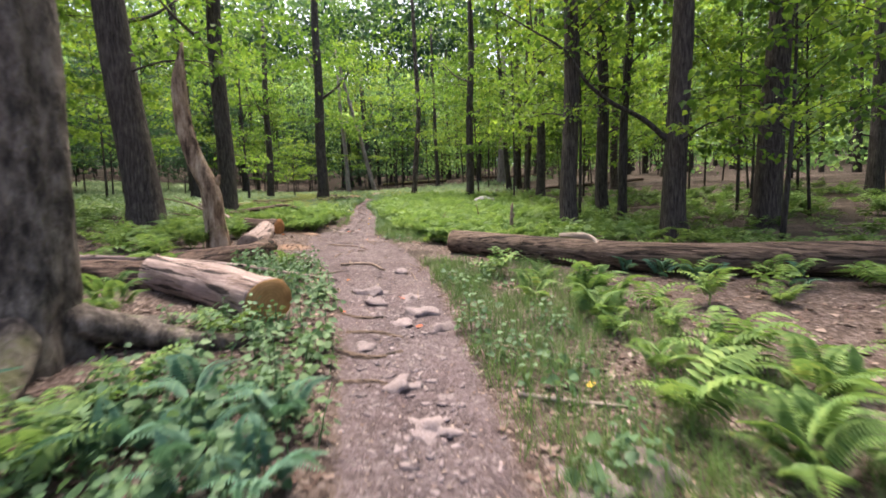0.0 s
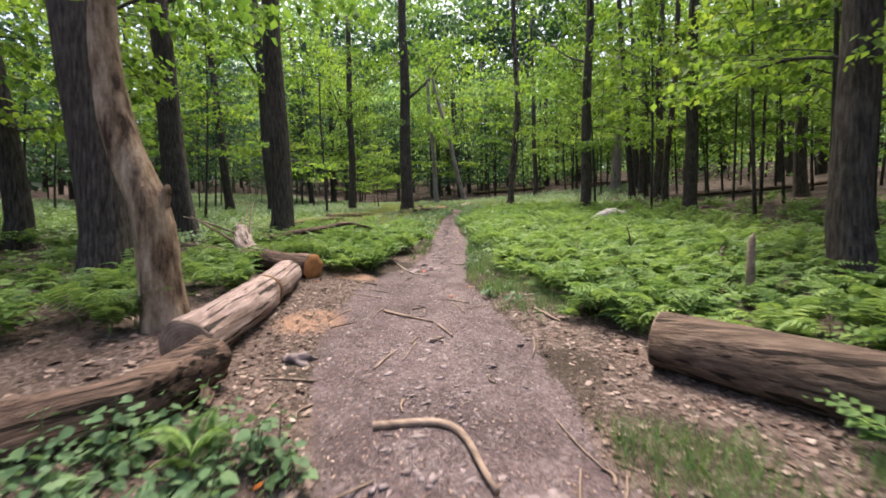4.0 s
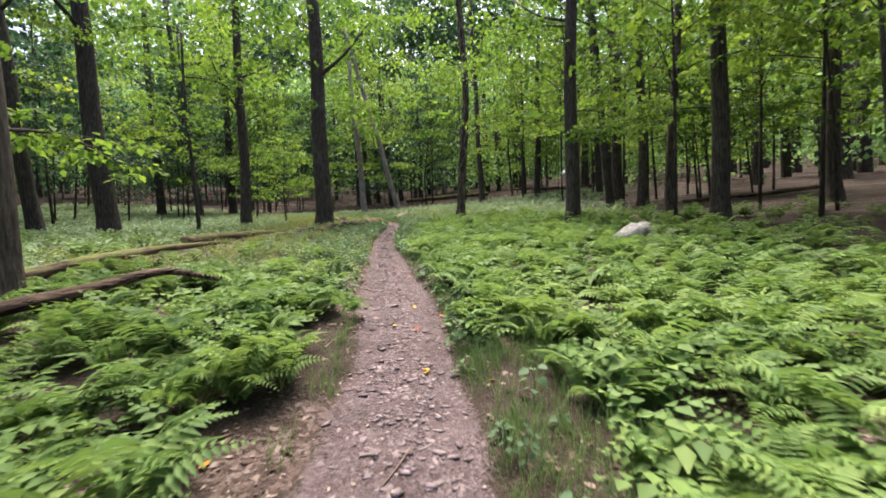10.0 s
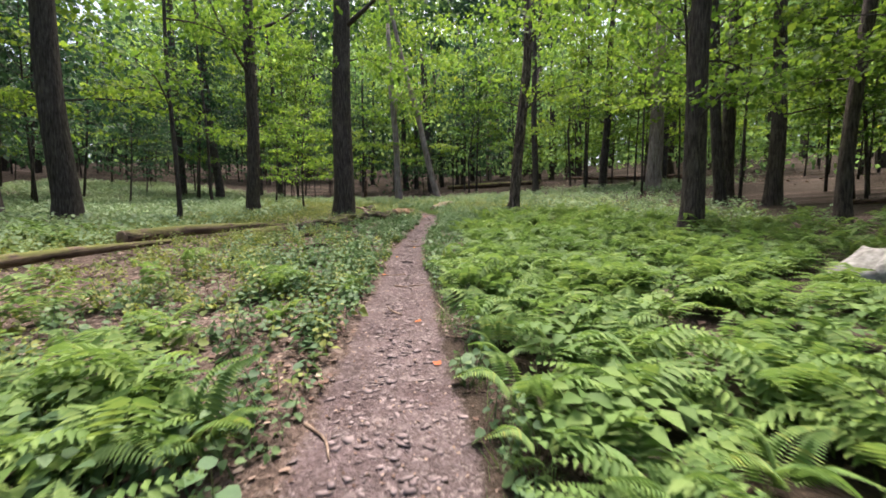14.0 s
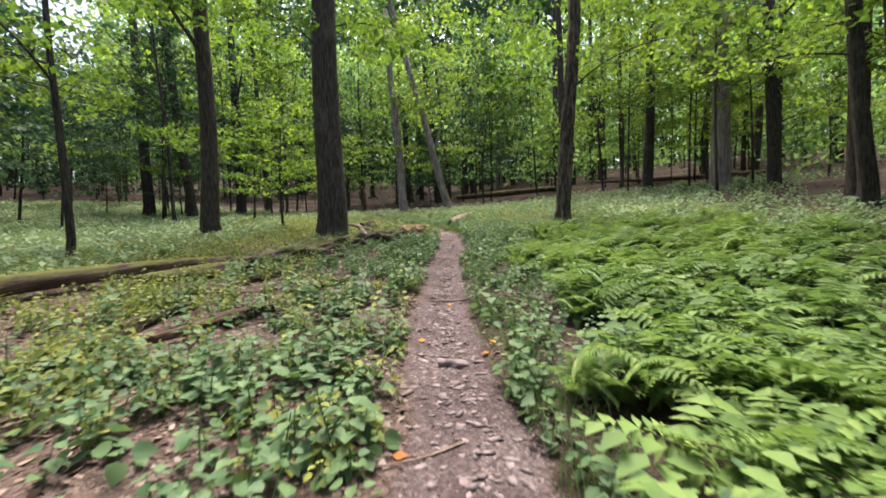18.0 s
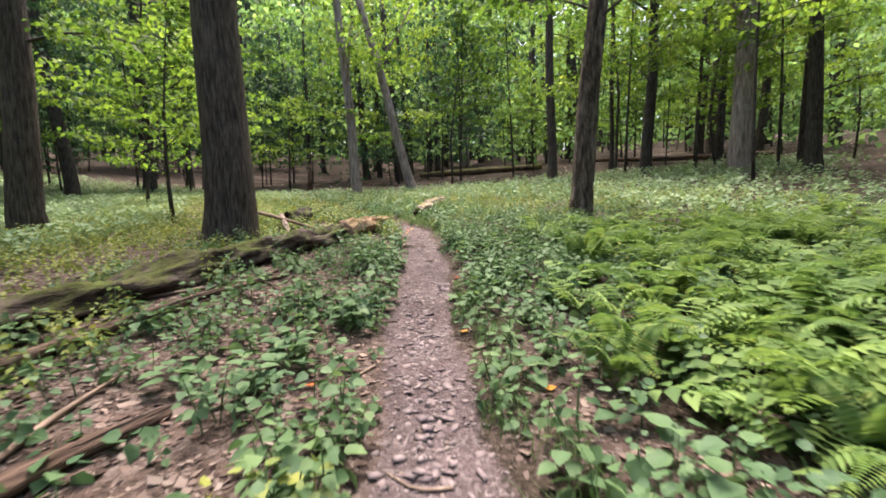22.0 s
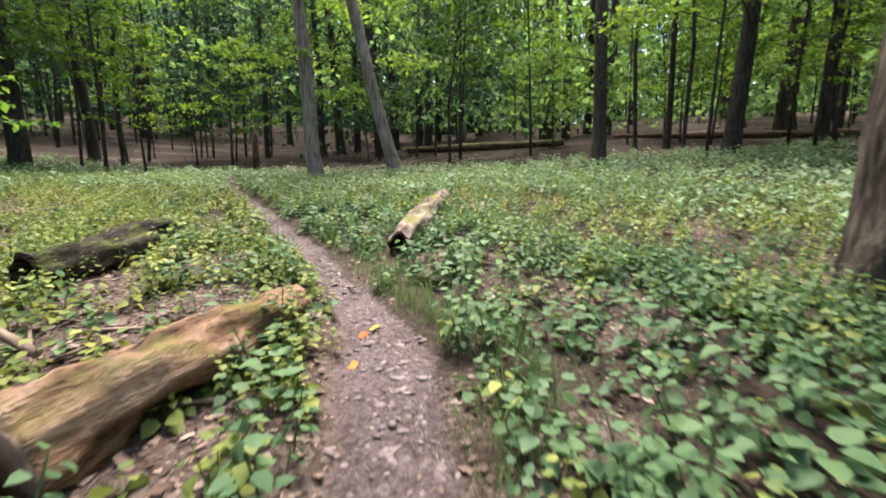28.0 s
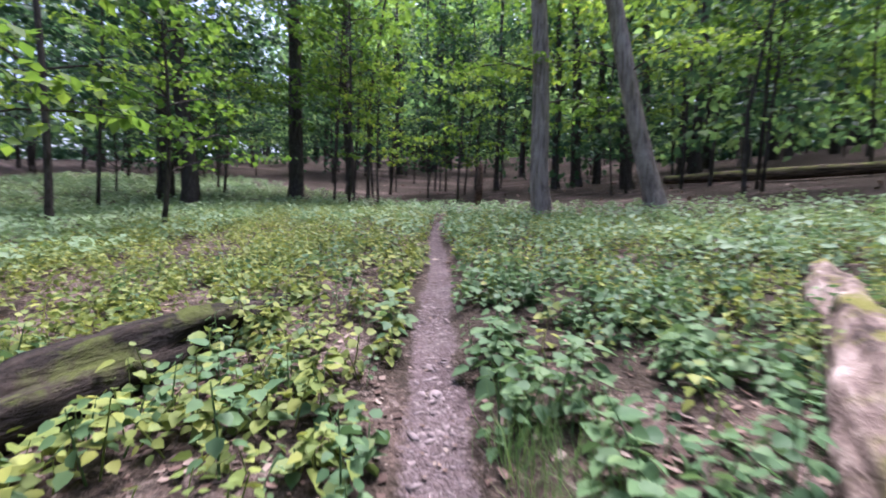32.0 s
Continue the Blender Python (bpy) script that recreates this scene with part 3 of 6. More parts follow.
def log_thing(name, points, radii, label, bark, cut_start=None, cut_end=None, rough=0.05, seed=0.0, sides=26, n=24, category="log", hollow=False, dents=()):
    """A fallen trunk: points are (x, y, height of its axis above the soil)."""
    axis = bent([spot(x, y, h) for x, y, h in points], n)
    r = np.interp(np.linspace(0, 1, n), np.linspace(0, 1, len(radii)), radii)
    base = Vector(axis[n // 2])
    ob = thing(name, base, label, category)
    way = Vector(axis[-1] - axis[0]).to_track_quat("Y", "Z").to_matrix()
    back = np.array(way.transposed())
    local = (axis - np.array(base)) @ back.T
    ob.matrix_basis = Matrix.Translation(base) @ way.to_4x4()
    v, f = tube(local, r, sides, rough, seed, caps=True)
    for along, angle, reach, deep in dents:
        ring = v[: n * sides].reshape(n, sides, 3)
        s = np.linspace(0, 1, n)[:, None] - along
        a = (np.linspace(0, 2 * np.pi, sides, endpoint=False)[None] - angle + np.pi) % (2 * np.pi) - np.pi
        pull = deep * np.exp(-((s / reach) ** 2) - (a / 0.55) ** 2)[..., None]
        ring += (local[:, None] - ring) * pull
    if hollow:
        f = f[~(f == len(v) - 2).any(1)]
    part("bark", tri_mesh("log_bark", v, f, bark, True), ob)
    for mat, end, sign in ((cut_start, 0, -1), (cut_end, -1, 1)):
        if mat is None:
            continue
        if hollow and end == 0:
            ring = v[:sides]
            mid = ring.mean(0)
            rings = [mid + (ring - mid) * 0.97 + (0, -0.004, 0), mid + (ring - mid) * 0.8 + (0, -0.03, 0), mid + (ring - mid) * 0.66 + (0, 0.1, 0), mid + (ring - mid) * 0.45 + (0, 0.5, 0)]
            j = np.arange(sides)
            k = (j + 1) % sides
            ff = [np.stack([a * sides + j, a * sides + k, (a + 1) * sides + k], -1) for a in range(3)] + [np.stack([a * sides + j, (a + 1) * sides + k, (a + 1) * sides + j], -1) for a in range(3)]
            ff.append(np.stack([3 * sides + j, 3 * sides + k, np.full(sides, 4 * sides)], -1))
            part("hollow", tri_mesh("hollow", np.concatenate([*rings, [mid + (0, 0.55, 0)]]), np.concatenate(ff), mat, True), ob, "dark rotten hollow end")
            continue
        ring = v[:sides] if end == 0 else v[(n - 1) * sides : n * sides]
        mid = ring.mean(0)
        push = np.array((0, 0.012 * sign, 0))
        outer, inner = mid + (ring - mid) * 0.985 + push, mid + (ring - mid) * 0.5 + push * 1.3
        vv = np.concatenate([outer, inner, [mid + push * 1.4], ring])
        j = np.arange(sides)
        k = (j + 1) % sides
        ff = np.concatenate([np.stack([j, k, sides + k], -1), np.stack([j, sides + k, sides + j], -1), np.stack([sides + j, sides + k, np.full(sides, 2 * sides)], -1), np.stack([2 * sides + 1 + j, 2 * sides + 1 + k, k], -1), np.stack([2 * sides + 1 + j, k, j], -1)])
        part("cut_face", tri_mesh("cut_face", vv - mid, ff if sign < 0 else ff[:, ::-1], mat), ob, "sawn flat end of the log", m=Matrix.Translation(Vector(mid)))
    return ob


log_thing("sawn_log", [(-2.33, 4.04, 0.21), (-3.35, 4.6, 0.22), (-4.5, 5.05, 0.2)], [0.262, 0.258, 0.235], "sawn grey-brown log with a tan cut end", LOG_PEELED, CUT_WOOD, None, 0.05, 1.0, 30, 34)
log_thing("rotten_log", [(-4.35, 5.0, 0.16), (-5.2, 5.1, 0.14), (-6.2, 5.0, 0.1), (-7.2, 4.8, 0.05)], [0.2, 0.18, 0.13, 0.06], "red-brown rotten end of a broken log", LOG_ROTTEN, None, None, 0.28, 31.0, 22, 30)
log_thing("fallen_log", [(-0.78, 9.2, 0.24), (1.3, 8.2, 0.25), (3.0, 7.55, 0.27), (5.6, 7.35, 0.29), (9.5, 7.0, 0.3)], [0.26, 0.27, 0.29, 0.3, 0.3], "long fallen brown trunk with furrowed bark, lying beside the path", LOG_BARK, CUT_OLD, None, 0.04, 2.0, 22, 30)
log_thing("sawn_log", [(-4.8, 7.72, 0.2), (-5.15, 8.6, 0.2), (-5.5, 9.42, 0.2)], [0.24, 0.25, 0.24], "peeled grey log with a split bark face", LOG_PEELED, CUT_OLD, CUT_OLD, 0.06, 3.0, 30, 34)
log_thing("sawn_log", [(-5.56, 9.53, 0.2), (-5.85, 10.1, 0.2), (-6.12, 10.68, 0.2)], [0.235, 0.235, 0.215], "peeled brown log end to end with its neighbour", LOG_PEELED, CUT_WOOD, CUT_OLD, 0.06, 4.0, 30, 30)
log_thing("sawn_log", [(-6.06, 11.27, 0.2), (-7.1, 11.5, 0.2), (-8.3, 11.95, 0.2)], [0.225, 0.21, 0.16], "short dark log with a reddish cut end", LOG_ROTTEN, CUT_RED, None, 0.08, 5.0, 28, 30)
log_thing("broken_stump", [(-7.8, 11.85, 0.18), (-8.6, 12.3, 0.34), (-9.2, 12.8, 0.58), (-9.7, 13.3, 0.5), (-10.6, 14.0, 0.65)], [0.13, 0.19, 0.16, 0.1, 0.03], "torn pale splintered log with broken limbs", LOG_PALE, None, None, 0.34, 6.0, 26, 44)
log_thing("rotten_log", [(-10.95, 23.2, 0.05), (-11.2, 24.3, 0.06), (-11.45, 25.5, 0.05)], [0.07, 0.085, 0.05], "low crumbling mossy log in the leaf litter", LOG_MOSSY_ROT, None, None, 0.3, 32.0, 16, 26)
log_thing("rotten_log", [(-10.75, 24.2, 0.05), (-10.5, 24.8, 0.06), (-10.25, 25.5, 0.05)], [0.05, 0.07, 0.045], "short red-brown rotten log in the leaf litter", LOG_ROTTEN, None, None, 0.3, 33.0, 14, 22)
log_thing("rotten_log", [(-5.6, 5.6, 0.12), (-4.9, 6.1, 0.13), (-4.3, 6.8, 0.16), (-4.35, 7.55, 0.2)], [0.15, 0.18, 0.2, 0.22], "crumbling red-brown rotten log", LOG_ROTTEN, None, None, 0.16, 7.0)
log_thing("dead_branch", [(-6.8, 5.15, 0.22), (-5.3, 5.3, 0.3), (-3.85, 5.62, 0.24), (-3.0, 6.0, 0.1), (-2.42, 6.24, 0.03)], [0.05, 0.055, 0.045, 0.035, 0.02], "thin pale fallen branch reaching over the rotten log to the path", LOG_PEELED, None, None, 0.09, 8.0, 10, category="branch")
log_thing("peeled_branch", [(1.45, 8.45, 0.53), (1.7, 8.2, 0.55), (1.95, 7.9, 0.54), (2.02, 7.76, 0.44), (2.06, 7.6, 0.25)], [0.035, 0.05, 0.062, 0.05, 0.024], "pale peeled branch stub lying over the trunk", plain_material("pale_dead_wood", [(0.3, (0.2, 0.15, 0.11)), (0.6, (0.38, 0.31, 0.25)), (0.8, (0.5, 0.43, 0.36))], 12.0, 0.8, (1, 0.2, 1)), None, None, 0.25, 9.0, 12, category="branch")
log_thing("fallen_branch", [(-12.3, 17.6, 0.16), (-12.6, 19.1, 0.26), (-12.86, 21.4, 0.3), (-12.95, 23.6, 0.2)], [0.13, 0.12, 0.1, 0.05], "long mossy brown fallen limb among the ferns", LOG_MOSS, None, None, 0.08, 10.0, 12)
log_thing("fallen_branch", [(-9.5, 14.0, 0.24), (-9.35, 15.33, 0.36), (-9.2, 16.23, 0.42), (-8.9, 17.3, 0.48), (-8.3, 17.5, 0.36)], [0.1, 0.1, 0.085, 0.065, 0.03], "bent reddish-brown fallen limb", LOG_ROTTEN, None, None, 0.09, 11.0, 12)
log_thing("mossy_log", [(-14.05, 23.4, 0.24), (-14.05, 25.2, 0.24), (-13.4, 27.2, 0.2), (-12.8, 28.6, 0.12)], [0.16, 0.15, 0.12, 0.06], "yellow-green mossy log with a dark broken end", LOG_MOSS, CUT_OLD, None, 0.08, 12.0, 14)
log_thing("mossy_log", [(-13.4, 26.2, 0.1), (-12.75, 27.2, 0.12), (-12.45, 28.2, 0.1)], [0.12, 0.14, 0.08], "dark wet mossy log lying in the leaves", LOG_MOSS, None, None, 0.12, 13.0, 14)
log_thing("rotten_log", [(-12.42, 27.7, 0.12), (-12.26, 29.3, 0.14), (-11.95, 31.1, 0.15), (-11.66, 32.35, 0.17), (-11.42, 33.15, 0.17)], [0.17, 0.2, 0.2, 0.2, 0.19], "old brown rotting log with patches of moss", LOG_MOSSY_ROT, None, CUT_OLD, 0.3, 14.0, 34, 90, dents=((0.9, 1.2, 0.045, 0.75), (0.72, 1.9, 0.03, 0.5), (0.5, 0.8, 0.04, 0.5), (0.28, 1.6, 0.05, 0.5), (0.97, 0.2, 0.02, 0.5)))
log_thing("mossy_log", [(-11.36, 33.24, 0.18), (-11.2, 34.0, 0.19), (-11.03, 34.95, 0.17)], [0.2, 0.2, 0.13], "orange-brown log with green moss on top", LOG_ORANGE, CUT_OLD, CUT_OLD, 0.2, 15.0, 32, 46, dents=((0.35, 5.6, 0.09, 0.5), (0.75, 2.2, 0.06, 0.3), (0.95, 1.0, 0.05, 0.4)))
log_thing("dead_branch", [(-11.78, 26.9, 0.05), (-11.63, 28.4, 0.07), (-11.36, 29.6, 0.07), (-11.05, 30.5, 0.03)], [0.055, 0.055, 0.045, 0.025], "long brown fallen limb on the leaf litter", LOG_BARK, None, None, 0.1, 16.0, 10, category="branch")
log_thing("dead_branch", [(-10.42, 26.35, 0.04), (-10.3, 27.0, 0.06), (-10.12, 27.5, 0.03)], [0.06, 0.065, 0.035], "short red-brown rotten limb among the herbs", LOG_ROTTEN, None, None, 0.2, 16.5, 12, category="branch")
log_thing("pale_log", [(-10.63, 36.78, 0.12), (-10.63, 38.0, 0.17), (-10.6, 39.6, 0.17), (-10.62, 41.3, 0.1)], [0.15, 0.185, 0.18, 0.12], "weathered pale log with yellow moss and a dark hollow end", bark_material("weathered_mossy_wood", (0.04, 0.028, 0.024), (0.19, 0.14, 0.122), (0.42, 0.345, 0.315), 0.09, moss=0.9, streak=7.0, tall=0.35, lying=True, moss_colour=(0.15, 0.15, 0.03)), LOG_ROTTEN, None, 0.22, 17.0, 30, 52, hollow=True, dents=((0.12, 0.4, 0.09, 0.5), (0.42, 2.6, 0.05, 0.35), (0.7, 1.0, 0.04, 0.3)))
log_thing("rotten_log", [(-13.7, 35.15, 0.14), (-13.82, 36.2, 0.16), (-14.15, 37.1, 0.15), (-14.7, 38.1, 0.03)], [0.2, 0.2, 0.16, 0.07], "black rotten log half hidden by herbs", LOG_BLACK, LOG_ROTTEN, None, 0.26, 18.0, 24, 40, hollow=True, dents=((0.3, 1.2, 0.07, 0.45), (0.62, 0.6, 0.05, 0.4)))
log_thing("dead_branch", [(-12.05, 32.8, 0.3), (-12.6, 33.4, 0.12), (-13.6, 34.7, 0.35)], [0.05, 0.07, 0.05], "pale split branch leaning on the log", LOG_PEELED, None, None, 0.1, 19.0, 10, category="branch")
log_thing("dead_branch", [(-15.2, 35.2, 0.5), (-13.6, 34.4, 0.35), (-12.3, 34.1, 0.1)], [0.05, 0.045, 0.03], "long grey dead branch on the leaves", TWIG, None, None, 0.1, 20.0, 10, category="branch")
log_thing("dead_branch", [(-12.7, 33.5, 0.05), (-12.3, 33.0, 0.18)], [0.06, 0.04], "short pale split branch", LOG_PEELED, None, None, 0.1, 21.0, 10, category="branch")
log_thing("fallen_log", [(-15.5, 60.5, 0.3), (-10.5, 58.5, 0.35), (-5.5, 57.0, 0.3)], [0.22, 0.27, 0.2], "distant dark fallen trunk on the bank", LOG_MOSS, None, None, 0.08, 22.0, 10)
log_thing("fallen_log", [(-3.0, 56.0, 0.5), (2.0, 52.0, 0.3), (6.0, 50.0, 0.25)], [0.1, 0.16, 0.2], "distant dark fallen trunk among the leaf litter", LOG_ROTTEN, None, None, 0.08, 23.0, 10)
log_thing("fallen_log", [(4.5, 32.5, 0.2), (8.5, 33.0, 0.22), (12.5, 34.5, 0.2)], [0.08, 0.11, 0.12], "brown fallen trunk on the far litter", LOG_ROTTEN, None, None, 0.08, 24.0, 10)

for pts, r in (([(-8.3, 12.1, 0.25), (-9.2, 12.2, 0.6), (-10.0, 12.1, 0.95)], 0.035), ([(-8.8, 12.6, 0.5), (-9.3, 13.2, 0.95), (-9.6, 13.6, 1.3)], 0.03), ([(-9.6, 13.0, 0.5), (-10.6, 13.0, 0.75), (-11.6, 13.2, 0.8)], 0.03), ([(-8.1, 12.0, 0.2), (-8.7, 11.4, 0.4), (-9.4, 11.1, 0.5)], 0.028), ([(-10.2, 13.5, 0.55), (-10.4, 14.2, 0.9), (-10.9, 14.6, 1.25)], 0.025)):
    log_thing("dead_branch", pts, [r, r * 0.8, r * 0.35], "splintered grey branch of the broken log", TWIG, None, None, 0.12, pts[1][0], 8, 12, "branch")
STANDING = (([(-1.58, 12.78, 0.0), (-1.55, 13.5, 0.28), (-1.48, 14.4, 0.52)], 0.014), ([(-0.4, 15.45, 0.0), (-0.35, 15.5, 0.4), (-0.42, 15.55, 0.72)], 0.024), ([(-5.96, 27.57, 0.1), (-5.3, 28.3, 0.2), (-4.61, 28.94, 0.36), (-3.91, 29.45, 0.42)], 0.014))
for x, y, a, ln, r in ((-11.55, 33.05, 1.2, 0.35, 0.13), (-11.75, 32.75, 0.4, 0.4, 0.09), (-11.3, 32.9, 2.2, 0.3, 0.07), (-11.9, 32.1, 1.0, 0.5, 0.06), (-12.3, 30.6, 1.4, 0.6, 0.05), (-4.6, 7.1, 0.9, 0.5, 0.08), (-4.1, 7.3, 2.4, 0.35, 0.06), (-5.1, 6.4, 0.5, 0.4, 0.07)):
    log_thing("wood_chunk", [(x - ln * math.cos(a) / 2, y - ln * math.sin(a) / 2, r * 0.7), (x, y, r * 0.9), (x + ln * math.cos(a) / 2, y + ln * math.sin(a) / 2, r * 0.6)], [r * 0.6, r, r * 0.4], "dark crumbling chunk of rotten wood", LOG_ROTTEN, None, None, 0.3, x + y, 14, 9, "wood")
for pts, r in STANDING:
    log_thing("dead_stick", pts, [r, r * 0.9, r * 0.5], "thin dead stick standing out of the ferns", LOG_ROTTEN, None, None, 0.12, pts[0][0], 8, 10, "stick")
rl = np.random.default_rng(77)
for _ in range(26):
    y = rl.uniform(24.5, 36)
    c, w = trail(y)
    x = c - w - rl.uniform(1.15, 3.6)
    a, ln, r = rl.uniform(-0.9, 2.2), rl.uniform(0.4, 1.7), rl.uniform(0.008, 0.026)
    log_thing("dead_stick", [(x - ln * math.cos(a) / 2, y - ln * math.sin(a) / 2, 0.02), (x + rl.normal(0, 0.06), y, 0.03), (x + ln * math.cos(a) / 2, y + ln * math.sin(a) / 2, 0.03)], [r, r, r * 0.5], "thin dead stick lying on the leaf litter", TWIG, None, None, 0.1, x, 7, 8, "stick")


for pts, r in (([(-1.75, 3.6), (-1.36, 3.56), (-1.07, 3.53), (-0.84, 3.75)], 0.045), ([(-1.5, 4.05), (-1.19, 4.17), (-0.9, 4.08)], 0.04), ([(-1.8, 4.68), (-1.55, 4.6), (-1.25, 4.66)], 0.035), ([(-1.2, 3.0), (-0.9, 3.1), (-0.7, 3.0)], 0.03), ([(-2.85, 3.03), (-2.5, 2.98), (-2.1, 3.05)], 0.07), ([(-2.7, 4.0), (-2.3, 3.85), (-1.9, 3.9)], 0.05)):
    log_thing("root", [(x, y, -0.3 * r) for x, y in pts], [r * 0.8, r, r * 0.6], "bare brown tree root crossing the soil", LOG_BARK, None, None, 0.12, pts[0][0], 10, 12, "root")
PALE_STICK = plain_material("pale_stick_wood", [(0.3, (0.15, 0.115, 0.095)), (0.6, (0.30, 0.245, 0.21)), (0.8, (0.4, 0.34, 0.3))], 14.0, 0.85, (1, 0.2, 1), 0.006)
for pts, r, mat in (([(-5.5, 13.5), (-5.02, 12.96), (-4.61, 12.62), (-4.3, 12.55)], 0.018, PALE_STICK), ([(-4.05, 10.11), (-3.64, 9.98), (-3.25, 9.88)], 0.02, TWIG), ([(-3.15, 9.8), (-2.87, 9.5)], 0.018, TWIG), ([(-2.05, 10.65), (-1.7, 10.16)], 0.022, TWIG), ([(-2.85, 7.55), (-2.37, 7.74), (-1.9, 7.2)], 0.03, TWIG), ([(-7.8, 29.55), (-7.3, 29.25)], 0.018, PALE_STICK), ([(0.2, 3.0), (0.55, 2.93), (0.95, 2.9)], 0.02, PALE_STICK), ([(-2.3, 11.3), (-1.9, 11.9)], 0.018, PALE_STICK)):
    log_thing("stick", [(x, y, r * 0.8) for x, y in pts], [r, r, r * 0.6], "dry fallen stick lying on the ground", mat, None, None, 0.1, pts[0][0], 8, 12, "stick")


def stone_mesh(seed, rough=0.25, flat=0.6, mat=STONE, cuts=2):
    bm = bmesh.new()
    bmesh.ops.create_icosphere(bm, subdivisions=cuts, radius=1.0)
    for v in bm.verts:
        p = v.co.copy()
        v.co *= 1 + rough * noise.noise(p * 1.3 + Vector((seed * 7.1, seed * 3.3, 0))) + 0.4 * rough * noise.noise(p * 3.1 + Vector((0, seed * 5.0, 2)))
        v.co.z *= flat
    me = bpy.data.meshes.new("stone")
    bm.to_mesh(me)
    bm.free()
    if cuts > 2:
        me.polygons.foreach_set("use_smooth", np.ones(len(me.polygons), bool))
    me.materials.append(mat)
    return me


ROUND_STONES = [stone_mesh(i + 21, 1.0, 0.6, STONE, 3) for i in range(4)]
STONES = [stone_mesh(i + 1, 1.0, 0.3 + 0.06 * (i % 3)) for i in range(6)]


def stone(x, y, size, label="flat grey-pink stone set in the dirt path", group="stones of the path", deep=0.22, high=1.0):
    ob = whole("stone", (ROUND_STONES[int(rng.integers(4))] if high > 1 else STONES[int(rng.integers(6))]), spot(x, y, -deep * size), label, "stone", group)
    ob.rotation_euler = (rng.uniform(-0.15, 0.15), rng.uniform(-0.15, 0.15), rng.uniform(0, 6.28))
    ob.scale = (size * rng.uniform(0.8, 1.3), size, size * rng.uniform(0.5, 0.85) * high)
    return ob


for x, y, s in ((-1.55, 5.3, 0.17), (-1.1, 5.6, 0.15), (-1.68, 5.66, 0.2), (-2.45, 5.5, 0.16), (-0.84, 4.9, 0.18), (-1.0, 4.55, 0.16), (-0.5, 4.35, 0.15), (-4.05, 8.3, 0.13), (-1.6, 7.2, 0.14), (-0.4, 2.55, 0.14),
                (-0.75, 3.1, 0.13), (-1.25, 3.75, 0.12), (-4.9, 13.6, 0.13), (-4.5, 13.2, 0.14), (-4.2, 13.1, 0.11), (-4.75, 12.9, 0.12), (-5.6, 17.8, 0.1), (-6.0, 17.4, 0.1), (-7.75, 24.5, 0.12), (-8.6, 31.4, 0.14), (-8.95, 30.4, 0.13), (-8.7, 30.0, 0.12), (0.5, 2.1, 0.22), (0.85, 2.3, 0.18)):
    stone(x, y, s, "rounded grey-pink stone standing proud of the dirt path", deep=0.25, high=1.2)
for _ in range(270):
    y = rng.uniform(1.5, 38)
    if 6.5 < y < 12 and rng.random() < 0.6:
        continue
    c, w = trail(y)
    stone(c + w * float(np.clip(rng.normal(0, 0.5), -1, 1)), y, 0.025 + 0.05 * rng.random() ** 2)
STONE_BITS = [stone_mesh(i + 11, 1.1, 0.5, STONE, 1) for i in range(1)]
bits_v = np.array([v.co for v in STONE_BITS[0].vertices])
bits_f = np.array([list(p.vertices) for p in STONE_BITS[0].polygons])


def loose_gravel(count):
    y = rng.uniform(0, 40, count)
    c, w = trail(y)
    x = c + w * np.clip(rng.normal(0, 0.55, count), -1.15, 1.15)
    m = turns(rng.uniform(0, 6.28, count), rng.normal(0, 0.3, count), rng.normal(0, 0.3, count))
    at = np.stack([x, y, ground(x, y) - 0.006], -1)
    v, f = scattered((bits_v, bits_f), at, m, 0.006 + 0.018 * rng.random(count) ** 3)
    whole("gravel", tri_mesh("gravel", v, f, LOOSE_STONE), (0, 0, 0), "small loose stones scattered along the dirt path", "gravel", kind="stuff")


def bedded_stones(count):
    y = rng.uniform(1.5, 39, count)
    c, w = trail(y)
    x = c + w * np.clip(rng.normal(0, 0.5, count), -1.1, 1.1)
    kept = rng.random(count) < np.where(y < 13, 0.65, np.where(y > 30, 0.25, 1.0))
    x, y = x[kept], y[kept]
    count = len(x)
    m = turns(rng.uniform(0, 6.28, count), rng.normal(0, 0.12, count), rng.normal(0, 0.12, count))
    size = np.stack([0.02 + 0.05 * rng.random(count) ** 2, 0.02 + 0.04 * rng.random(count) ** 2, 0.005 + 0.007 * rng.random(count)], -1)
    at = np.stack([x, y, ground(x, y) - 0.003], -1)
    v, f = scattered((bits_v, bits_f), at, m, size)
    whole("bedded_stones", tri_mesh("bedded_stones", v, f, LOOSE_STONE), (0, 0, 0), "flat stones bedded in the trodden dirt path", "stones", kind="stuff")


loose_gravel(4600)
bedded_stones(3400)


def boulder():
    for x, y, s, sq, tag in ((-0.3, 23.6, (0.66, 0.42, 0.5), 0.5, "pale angular boulder among ferns"), (0.75, 23.9, (0.32, 0.25, 0.2), 0.2, "small dark rock beside the pale boulder")):
        ob = whole("boulder", stone_mesh(31 + s[0], 0.6, 0.8, BOULDER, 3), spot(x, y, 0.12), tag, "rock")
        ob.scale, ob.rotation_euler = s, (0.15, -0.25, sq)


boulder()

# ---------------- trees ----------------
SWAY = Vector((0.97, 0.22, 0))        # the way in which the leans are told


